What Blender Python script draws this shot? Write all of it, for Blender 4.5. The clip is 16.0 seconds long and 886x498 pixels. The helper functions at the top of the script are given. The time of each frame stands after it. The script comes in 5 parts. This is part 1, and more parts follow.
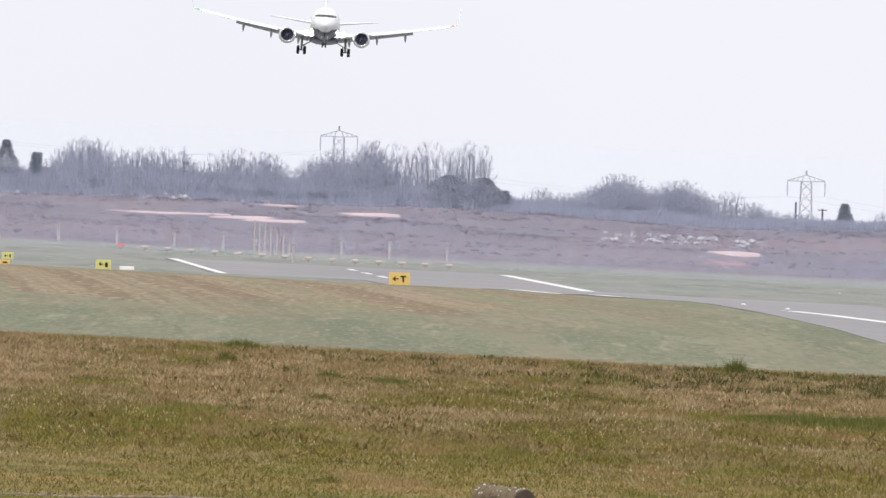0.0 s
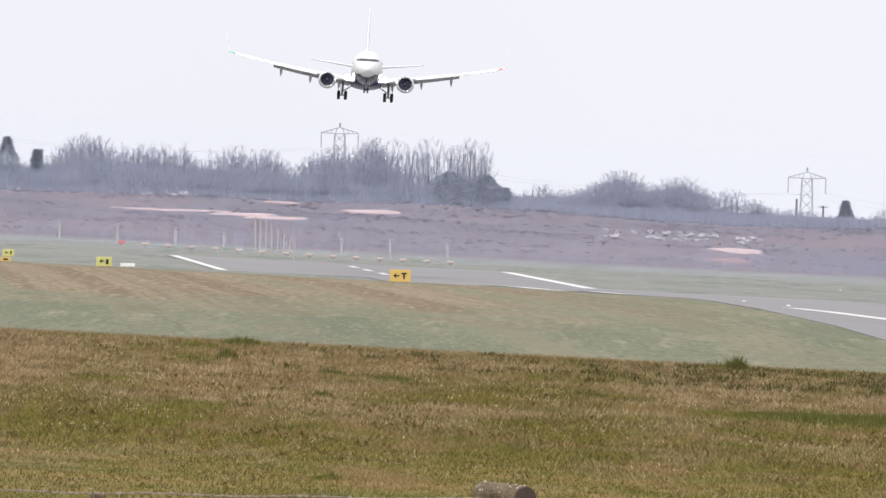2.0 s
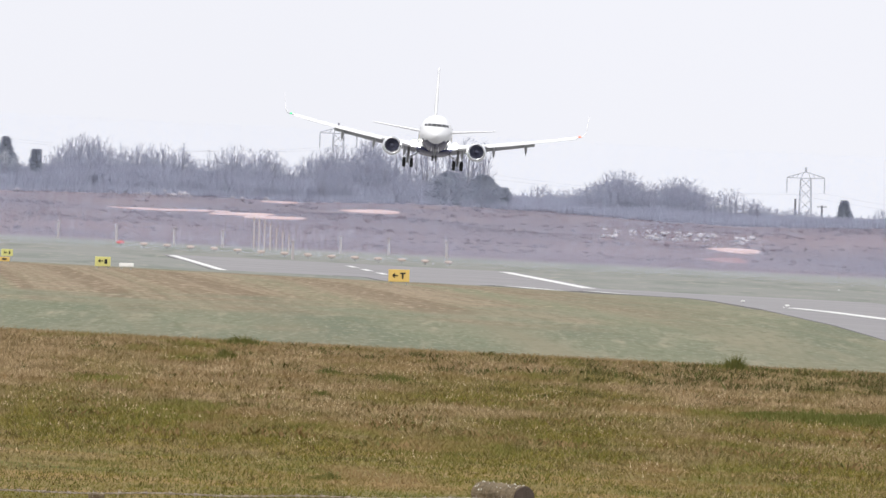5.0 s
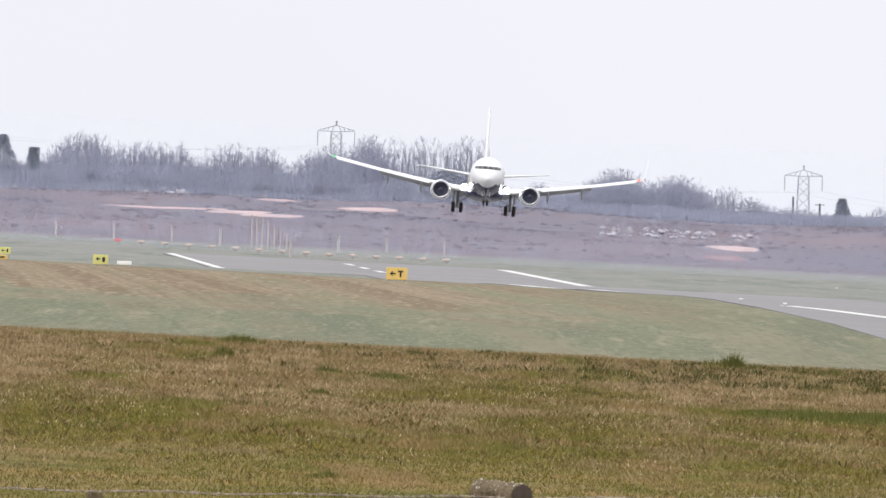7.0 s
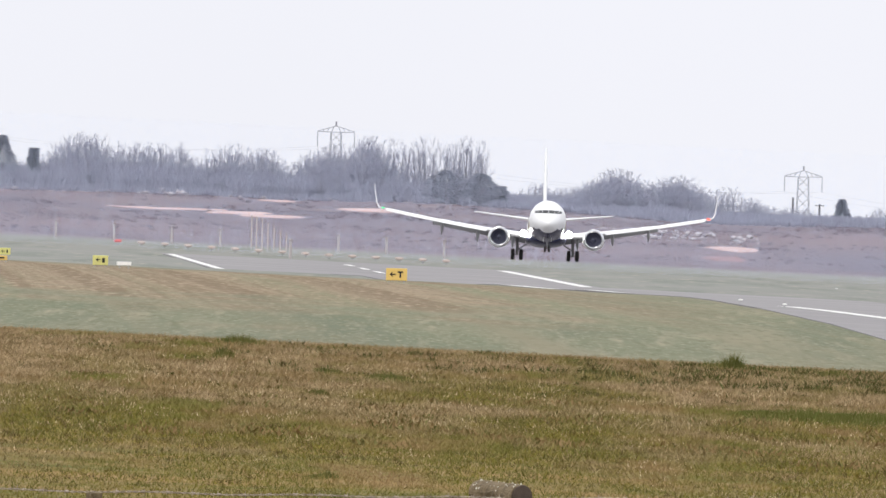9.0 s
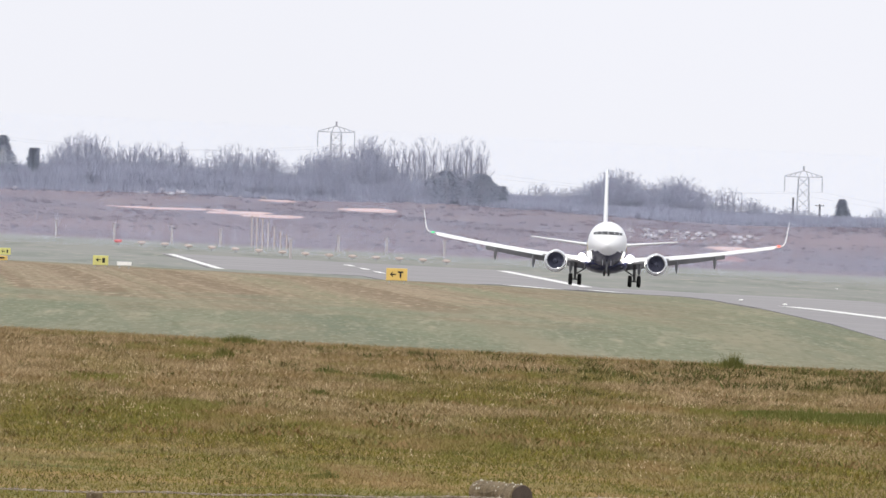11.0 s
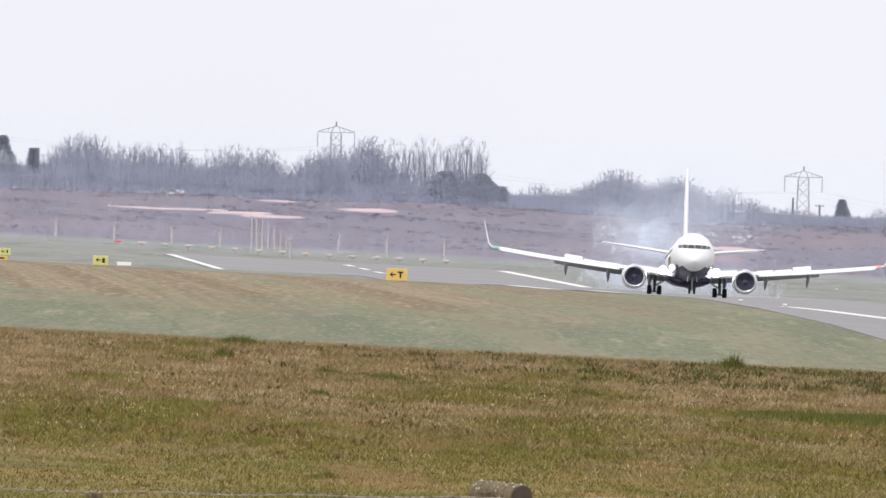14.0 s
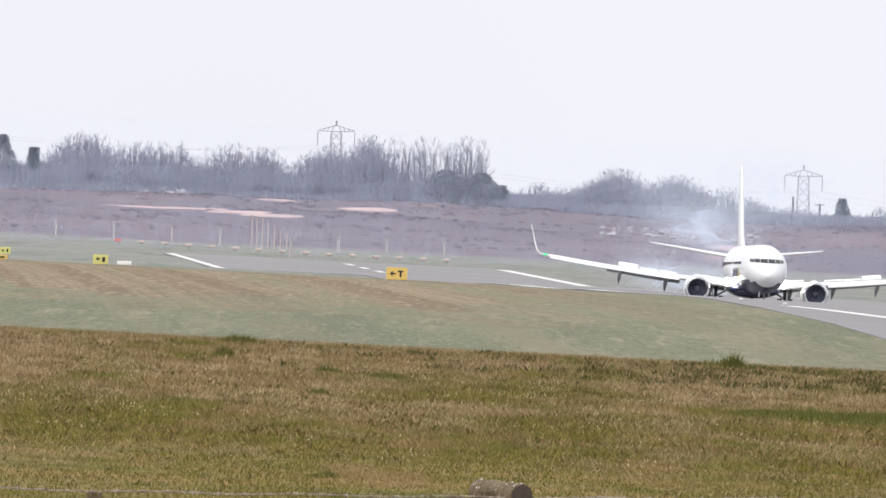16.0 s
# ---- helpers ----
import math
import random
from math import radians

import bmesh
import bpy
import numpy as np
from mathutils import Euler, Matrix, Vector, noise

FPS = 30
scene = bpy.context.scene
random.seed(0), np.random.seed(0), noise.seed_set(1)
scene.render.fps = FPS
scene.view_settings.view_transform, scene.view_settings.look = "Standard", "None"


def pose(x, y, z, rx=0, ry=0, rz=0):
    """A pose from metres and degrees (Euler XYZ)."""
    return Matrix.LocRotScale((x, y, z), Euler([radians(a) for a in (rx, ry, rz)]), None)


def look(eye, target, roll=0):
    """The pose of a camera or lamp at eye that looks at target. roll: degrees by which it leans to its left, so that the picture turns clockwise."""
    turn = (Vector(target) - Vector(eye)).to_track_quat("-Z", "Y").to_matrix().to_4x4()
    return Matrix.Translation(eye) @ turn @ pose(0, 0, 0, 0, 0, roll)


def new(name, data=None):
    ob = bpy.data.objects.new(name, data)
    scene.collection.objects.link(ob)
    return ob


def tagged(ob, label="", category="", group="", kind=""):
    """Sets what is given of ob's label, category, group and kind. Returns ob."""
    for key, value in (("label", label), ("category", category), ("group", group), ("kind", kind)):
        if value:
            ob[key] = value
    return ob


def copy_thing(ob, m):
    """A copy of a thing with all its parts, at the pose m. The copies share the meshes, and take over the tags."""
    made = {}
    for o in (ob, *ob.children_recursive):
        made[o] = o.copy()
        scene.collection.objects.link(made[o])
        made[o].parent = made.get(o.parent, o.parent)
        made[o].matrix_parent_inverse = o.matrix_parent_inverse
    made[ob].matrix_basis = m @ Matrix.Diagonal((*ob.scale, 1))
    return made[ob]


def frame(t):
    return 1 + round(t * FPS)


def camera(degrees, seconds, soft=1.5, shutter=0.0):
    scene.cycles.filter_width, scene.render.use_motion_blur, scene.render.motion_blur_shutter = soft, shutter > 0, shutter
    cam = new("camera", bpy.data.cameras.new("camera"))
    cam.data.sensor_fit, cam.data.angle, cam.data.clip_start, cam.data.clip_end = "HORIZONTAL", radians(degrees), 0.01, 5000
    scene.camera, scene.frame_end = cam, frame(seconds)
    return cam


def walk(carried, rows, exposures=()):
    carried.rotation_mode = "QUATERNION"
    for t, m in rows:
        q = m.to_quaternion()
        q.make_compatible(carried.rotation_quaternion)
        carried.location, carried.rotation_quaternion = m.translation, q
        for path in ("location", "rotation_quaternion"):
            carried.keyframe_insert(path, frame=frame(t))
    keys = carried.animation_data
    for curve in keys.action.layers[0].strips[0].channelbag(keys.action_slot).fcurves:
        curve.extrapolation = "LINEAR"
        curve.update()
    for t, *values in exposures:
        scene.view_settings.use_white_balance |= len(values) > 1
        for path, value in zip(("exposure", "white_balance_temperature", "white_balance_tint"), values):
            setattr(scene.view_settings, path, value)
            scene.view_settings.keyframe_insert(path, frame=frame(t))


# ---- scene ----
# The camera stands still on high ground and sways a little; a long lens looks down a runway.
DEG = 2.5
cam = camera(DEG, 16.0, soft=1.5)
EYE = (0.0, 0.0, 7.0)
SWAY = [(0, -0.0849, 0.0083), (0.5, -0.0934, 0.0129), (1, -0.0947, 0.0154), (1.5, -0.0965, 0.0123), (2, -0.0937, 0.0105),
        (2.5, -0.0971, 0.0102), (3, -0.0944, 0.0114), (3.5, -0.0965, 0.0071), (4, -0.0925, 0.0071), (6.5, -0.0986, 0.0032),
        (7, -0.0995, 0.0007), (7.5, -0.0962, 0.0004), (8, -0.0989, 0.0013), (8.5, -0.0971, 0.0026), (9, -0.0974, 0.0001),
        (11.5, -0.0971, 0.0007), (12, -0.0953, -0.0023), (12.5, -0.0965, -0.0011), (13, -0.0965, -0.0017), (13.5, -0.0977, -0.0008),
        (14, -0.0968, 0.0004), (14.5, -0.0983, -0.0002), (15, -0.0925, -0.0045), (15.5, -0.0968, 0.0001), (16, -0.0995, 0.0007)]
walk(cam, [(t, pose(*EYE, 90 + pitch, -1.5, yaw)) for t, pitch, yaw in SWAY])

# ---- light: a bright overcast sky with a veiled sun high behind the camera ----
SUN_EL, SUN_AZ = 48.0, 200.0
world = bpy.data.worlds.new("overcast_sky")
scene.world = world
world.use_nodes = True
wn, wl = world.node_tree.nodes, world.node_tree.links
wn.clear()
w_out, w_bg = wn.new("ShaderNodeOutputWorld"), wn.new("ShaderNodeBackground")
sky = wn.new("ShaderNodeTexSky")
sky.sky_type, sky.sun_disc = "NISHITA", False
sky.sun_elevation, sky.sun_rotation = radians(SUN_EL), radians(SUN_AZ)
sky.air_density, sky.dust_density, sky.ozone_density = 1.0, 4.0, 1.0
w_scale = wn.new("ShaderNodeVectorMath")
w_scale.operation = "SCALE"
w_scale.inputs["Scale"].default_value = 0.06
w_co, w_sep, w_ramp = wn.new("ShaderNodeTexCoord"), wn.new("ShaderNodeSeparateXYZ"), wn.new("ShaderNodeValToRGB")
w_ramp.color_ramp.elements[0].position, w_ramp.color_ramp.elements[0].color = 0.0, (1.0, 1.008, 1.08, 1)
w_low = w_ramp.color_ramp.elements.new(0.012)
w_low.color = (1.13, 1.14, 1.18, 1)
w_ramp.color_ramp.elements[1].position, w_ramp.color_ramp.elements[1].color = 0.7, (1.35, 1.365, 1.45, 1)
w_noise, w_cl = wn.new("ShaderNodeTexNoise"), wn.new("ShaderNodeMapRange")
w_noise.inputs["Scale"].default_value, w_noise.inputs["Detail"].default_value = 14.0, 4.0
w_cl.inputs["To Min"].default_value, w_cl.inputs["To Max"].default_value = 0.94, 1.06
w_mul, w_mix = wn.new("ShaderNodeVectorMath"), wn.new("ShaderNodeMix")
w_mul.operation, w_mix.data_type = "SCALE", "RGBA"
w_mix.inputs["Factor"].default_value = 0.88
wl.new(sky.outputs[0], w_scale.inputs[0])
wl.new(w_co.outputs["Generated"], w_sep.inputs[0])
wl.new(w_co.outputs["Generated"], w_noise.inputs["Vector"])
wl.new(w_sep.outputs["Z"], w_ramp.inputs[0])
wl.new(w_noise.outputs[0], w_cl.inputs["Value"])
wl.new(w_ramp.outputs[0], w_mul.inputs[0])
wl.new(w_cl.outputs[0], w_mul.inputs["Scale"])
wl.new(w_scale.outputs[0], w_mix.inputs["A"])
wl.new(w_mul.outputs[0], w_mix.inputs["B"])
wl.new(w_mix.outputs["Result"], w_bg.inputs["Color"])
w_bg.inputs["Strength"].default_value = 1.0
wl.new(w_bg.outputs[0], w_out.inputs[0])
sun = new("sun", bpy.data.lights.new("sun", "SUN"))
sun.data.energy, sun.data.angle, sun.data.color = 1.9, radians(14), (1.0, 0.96, 0.90)
_az, _el = radians(SUN_AZ), radians(SUN_EL)
sun.matrix_world = look((0, 0, 60), (-60 * math.sin(_az) * math.cos(_el), -60 * math.cos(_az) * math.cos(_el), 60 - 60 * math.sin(_el)))
scene.view_settings.exposure = 0.0


# ---- materials ----
def mat(name, col, rough=0.6, metal=0.0, col2=None, scale=4.0, amount=1.0, fine=None, bump=0.0, spec=0.4, emit=None, power=0.0, island=0.0):
    """A worn surface: two colours mixed by a broad and a fine noise in metres, with relief and a random shade a piece."""
    m = bpy.data.materials.new(name)
    m.use_nodes = True
    n, l = m.node_tree.nodes, m.node_tree.links
    b = n["Principled BSDF"]
    b.inputs["Roughness"].default_value, b.inputs["Metallic"].default_value = rough, metal
    b.inputs["Specular IOR Level"].default_value = spec
    b.inputs["Base Color"].default_value = (*col, 1)
    if col2:
        co = n.new("ShaderNodeNewGeometry")
        a, c = n.new("ShaderNodeTexNoise"), n.new("ShaderNodeTexNoise")
        a.inputs["Scale"].default_value, a.inputs["Detail"].default_value = scale, 5
        c.inputs["Scale"].default_value, c.inputs["Detail"].default_value = fine or scale * 9, 3
        l.new(co.outputs["Position"], a.inputs["Vector"])
        l.new(co.outputs["Position"], c.inputs["Vector"])
        s = n.new("ShaderNodeMath")
        s.operation = "MULTIPLY_ADD"
        s.inputs[1].default_value = 0.6
        l.new(a.outputs[0], s.inputs[0])
        h = n.new("ShaderNodeMath")
        h.operation = "MULTIPLY"
        h.inputs[1].default_value = 0.4
        l.new(c.outputs[0], h.inputs[0])
        l.new(h.outputs[0], s.inputs[2])
        last = s
        if island:
            i = n.new("ShaderNodeMath")
            i.operation = "MULTIPLY_ADD"
            i.inputs[1].default_value = island
            l.new(co.outputs["Random Per Island"], i.inputs[0])
            l.new(s.outputs[0], i.inputs[2])
            last = n.new("ShaderNodeMath")
            last.operation = "SUBTRACT"
            last.inputs[1].default_value = island / 2
            l.new(i.outputs[0], last.inputs[0])
        r = n.new("ShaderNodeMapRange")
        r.inputs["From Min"].default_value, r.inputs["From Max"].default_value = 0.5 - 0.2 / amount, 0.5 + 0.2 / amount
        l.new(last.outputs[0], r.inputs["Value"])
        x = n.new("ShaderNodeMix")
        x.data_type = "RGBA"
        x.inputs["A"].default_value, x.inputs["B"].default_value = (*col, 1), (*col2, 1)
        l.new(r.outputs[0], x.inputs["Factor"])
        l.new(x.outputs["Result"], b.inputs["Base Color"])
        if bump:
            u = n.new("ShaderNodeBump")
            u.inputs["Strength"].default_value, u.inputs["Distance"].default_value = bump, 0.02
            l.new(c.outputs[0], u.inputs["Height"])
            l.new(u.outputs[0], b.inputs["Normal"])
    if emit:
        b.inputs["Emission Color"].default_value, b.inputs["Emission Strength"].default_value = (*emit, 1), power
    return m


M_WHITE = mat("white_aircraft_paint", (0.80, 0.80, 0.80), 0.32, col2=(0.74, 0.75, 0.77), scale=0.5, fine=5, spec=0.5)
M_NAVY = mat("navy_aircraft_paint", (0.010, 0.014, 0.055), 0.25, col2=(0.016, 0.02, 0.07), scale=0.6)
M_GREYWING = mat("grey_wing_paint", (0.42, 0.43, 0.45), 0.4, col2=(0.34, 0.35, 0.37), scale=0.8)
M_METAL = mat("polished_metal", (0.75, 0.76, 0.78), 0.25, 0.9, col2=(0.65, 0.66, 0.68), scale=2)
# dark metal with the bluish lift of haze mixed into its colour
M_HAZED_METAL = mat("hazed_fan_metal", (0.085, 0.09, 0.14), 0.5, 0.2, col2=(0.115, 0.12, 0.17), scale=3)
M_GLASS = mat("cockpit_glass", (0.012, 0.014, 0.018), 0.06, spec=0.8)
M_RUBBER = mat("tyre_rubber", (0.018, 0.018, 0.018), 0.85, col2=(0.035, 0.034, 0.033), scale=6)
M_STRUT = mat("gear_strut_paint", (0.30, 0.30, 0.31), 0.45, 0.2, col2=(0.2, 0.2, 0.2), scale=5)
M_LAMP = mat("landing_lamp_glow", (1, 1, 1), 0.2, emit=(1.0, 0.97, 0.90), power=30)
M_RED = mat("red_lamp_glow", (0.8, 0.05, 0.03), 0.3, emit=(1.0, 0.12, 0.06), power=2.5)
M_GREEN = mat("green_lamp_glow", (0.03, 0.6, 0.2), 0.3, emit=(0.08, 0.9, 0.45), power=0.5)
M_SMOKE = mat("tyre_smoke", (0.74, 0.81, 0.94), 1.0, spec=0.0)
M_ASPHALT = mat("worn_runway_asphalt", (0.20, 0.192, 0.198), 0.9, col2=(0.285, 0.272, 0.275), scale=0.05, fine=0.9, bump=0.3)
M_LINE = mat("white_runway_paint", (0.80, 0.80, 0.78), 0.7, col2=(0.62, 0.62, 0.60), scale=0.7, amount=0.7)
# both sign yellows are desaturated to paint in the haze before them
M_HAZED_YELLOW = mat("hazed_yellow_sign_face", (0.68, 0.47, 0.13), 0.5, col2=(0.60, 0.43, 0.14), scale=2)
M_HAZED_LIME = mat("hazed_lime_sign_face", (0.60, 0.58, 0.20), 0.5, col2=(0.54, 0.51, 0.20), scale=2)
M_BLACK = mat("black_sign_paint", (0.015, 0.015, 0.015), 0.6)
M_GREYMETAL = mat("galvanised_steel", (0.42, 0.43, 0.44), 0.5, 0.5, col2=(0.30, 0.31, 0.32), scale=2)
M_PYLON = mat("weathered_pylon_steel", (0.44, 0.45, 0.49), 0.6, 0.2, col2=(0.36, 0.37, 0.41), scale=0.4)
M_POST = mat("pale_weathered_post", (0.46, 0.42, 0.42), 0.8, col2=(0.36, 0.33, 0.33), scale=3)
M_YPOST = mat("yellow_pole_paint", (0.50, 0.43, 0.36), 0.7, col2=(0.42, 0.36, 0.32), scale=3)
M_ORANGE = mat("orange_lamp_housing", (0.60, 0.50, 0.46), 0.6, col2=(0.40, 0.32, 0.29), scale=5)
M_REDBOX = mat("red_lamp_housing", (0.72, 0.16, 0.16), 0.5, col2=(0.6, 0.12, 0.12), scale=5)
M_WHITEBOX = mat("white_marker_paint", (0.82, 0.82, 0.80), 0.6, col2=(0.72, 0.72, 0.70), scale=4)
# twig grey is lifted and blued: distance haze put into the colour
M_HAZED_TWIG = mat("hazed_bare_twigs", (0.31, 0.318, 0.40), 0.9, col2=(0.245, 0.25, 0.325), scale=0.15, fine=1.5, island=0.3, spec=0.1)
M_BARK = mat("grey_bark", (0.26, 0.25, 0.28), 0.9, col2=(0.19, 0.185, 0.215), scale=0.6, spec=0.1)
# evergreen colour is paled towards blue-grey to carry distance haze
M_HAZED_FIR = mat("hazed_evergreen_needles", (0.25, 0.262, 0.32), 0.8, col2=(0.18, 0.196, 0.248), scale=0.5, island=0.4, spec=0.1)
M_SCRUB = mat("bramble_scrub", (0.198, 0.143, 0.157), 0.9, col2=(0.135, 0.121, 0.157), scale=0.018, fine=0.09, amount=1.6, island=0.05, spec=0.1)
M_SOIL = mat("pale_red_soil", (0.64, 0.49, 0.475), 0.95, col2=(0.42, 0.30, 0.295), scale=0.12, fine=1.0, spec=0.1)
M_REDSOIL = mat("damp_red_soil", (0.33, 0.20, 0.20), 0.95, col2=(0.25, 0.155, 0.165), scale=0.12, fine=1.0, spec=0.1)
M_STONE = mat("pale_rubble", (0.60, 0.57, 0.60), 0.9, col2=(0.22, 0.20, 0.23), scale=1.4, amount=1.5, spec=0.2)
def grass_material():
    """Straw and green blades: each clump has its own shade, with greener and browner stretches of the field."""
    m = bpy.data.materials.new("tussock_grass")
    m.use_nodes = True
    n, l = m.node_tree.nodes, m.node_tree.links
    b = n["Principled BSDF"]
    b.inputs["Roughness"].default_value, b.inputs["Specular IOR Level"].default_value = 0.85, 0.12
    geo, sep = n.new("ShaderNodeNewGeometry"), n.new("ShaderNodeSeparateXYZ")
    l.new(geo.outputs["Position"], sep.inputs[0])

    def tex(scale, stretch, lo, hi):
        q, t, r = n.new("ShaderNodeMapping"), n.new("ShaderNodeTexNoise"), n.new("ShaderNodeMapRange")
        q.inputs["Scale"].default_value = stretch
        t.inputs["Scale"].default_value, t.inputs["Detail"].default_value = scale, 3
        r.inputs["From Min"].default_value, r.inputs["From Max"].default_value = lo, hi
        l.new(geo.outputs["Position"], q.inputs["Vector"])
        l.new(q.outputs[0], t.inputs["Vector"])
        l.new(t.outputs[0], r.inputs["Value"])
        return r.outputs[0]

    def mixed(f, a, c):
        x = n.new("ShaderNodeMix")
        x.data_type = "RGBA"
        l.new(f, x.inputs["Factor"])
        for key, v in (("A", a), ("B", c)):
            if isinstance(v, tuple):
                x.inputs[key].default_value = (*v, 1)
            else:
                l.new(v, x.inputs[key])
        return x.outputs["Result"]

    straw = mixed(tex(1.6, (1, 0.3, 0.2), 0.40, 0.60), (0.37, 0.275, 0.165), (0.205, 0.142, 0.074))
    green = mixed(tex(2.0, (1, 0.3, 0.2), 0.40, 0.60), (0.185, 0.158, 0.032), (0.105, 0.104, 0.024))
    near = n.new("ShaderNodeMapRange")
    near.inputs["From Min"].default_value, near.inputs["From Max"].default_value = 330, 165
    near.inputs["To Min"].default_value, near.inputs["To Max"].default_value = -0.55, 0.55
    l.new(sep.outputs["Y"], near.inputs["Value"])
    s = n.new("ShaderNodeMath")
    s.operation = "ADD"
    l.new(near.outputs[0], s.inputs[0])
    l.new(tex(0.5, (1, 0.13, 0.2), 0.42, 0.60), s.inputs[1])
    # the field is barer towards the west
    west = n.new("ShaderNodeMapRange")
    west.inputs["From Min"].default_value, west.inputs["From Max"].default_value = -1.5, -5.5
    west.inputs["To Max"].default_value = -0.7
    l.new(sep.outputs["X"], west.inputs["Value"])
    s2 = n.new("ShaderNodeMath")
    s2.operation, s2.use_clamp = "ADD", True
    l.new(s.outputs[0], s2.inputs[0])
    inland = n.new("ShaderNodeMapRange")
    inland.inputs["From Min"].default_value, inland.inputs["From Max"].default_value = 195, 235
    l.new(sep.outputs["Y"], inland.inputs["Value"])
    bare = n.new("ShaderNodeMath")
    bare.operation = "MULTIPLY"
    l.new(west.outputs[0], bare.inputs[0])
    l.new(inland.outputs[0], bare.inputs[1])
    l.new(bare.outputs[0], s2.inputs[1])
    col = mixed(s2.outputs[0], straw, green)
    pale = n.new("ShaderNodeMapRange")
    pale.inputs["From Min"].default_value, pale.inputs["From Max"].default_value = 0.72, 1.0
    pale.inputs["To Max"].default_value = 0.5
    l.new(geo.outputs["Random Per Island"], pale.inputs["Value"])
    col = mixed(pale.outputs[0], col, (0.46, 0.36, 0.20))
    dark = n.new("ShaderNodeMapRange")
    dark.inputs["From Min"].default_value, dark.inputs["From Max"].default_value = 0.25, 0.0
    dark.inputs["To Max"].default_value = 0.6
    l.new(geo.outputs["Random Per Island"], dark.inputs["Value"])
    col = mixed(dark.outputs[0], col, (0.085, 0.06, 0.022))
    spot = tex(4.5, (1, 0.22, 0.2), 0.56, 0.66)
    col = mixed(spot, col, (0.115, 0.085, 0.035))
    bleach = tex(7.0, (1, 0.2, 0.2), 0.63, 0.73)
    col = mixed(bleach, col, (0.40, 0.305, 0.18))
    moss = tex(0.6, (1, 0.10, 0.2), 0.56, 0.68)
    col = mixed(moss, col, (0.15, 0.142, 0.035))
    rust = tex(0.75, (1, 0.08, 0.2), 0.57, 0.72)
    col = mixed(rust, col, (0.25, 0.172, 0.082))
    l.new(col, b.inputs["Base Color"])
    return m


M_GRASS = grass_material()
# pale blue for the specks that imitate the haze of distance
M_HAZE_SPECKS = mat("haze_specks", (0.68, 0.77, 0.99), 1.0, spec=0.0)
M_WOOD = mat("lichened_fence_wood", (0.25, 0.195, 0.125), 0.9, col2=(0.085, 0.065, 0.04), scale=14, fine=60, bump=0.6, spec=0.2)
M_ENDGRAIN = mat("dark_end_grain", (0.10, 0.075, 0.06), 0.9, col2=(0.06, 0.045, 0.04), scale=30, bump=0.5)
M_LICHEN = mat("yellow_lichen", (0.45, 0.36, 0.06), 0.95, col2=(0.33, 0.28, 0.08), scale=40)
M_WIRE = mat("rusty_galvanised_wire", (0.42, 0.36, 0.30), 0.8, 0.0, col2=(0.13, 0.10, 0.08), scale=25, amount=1.6)


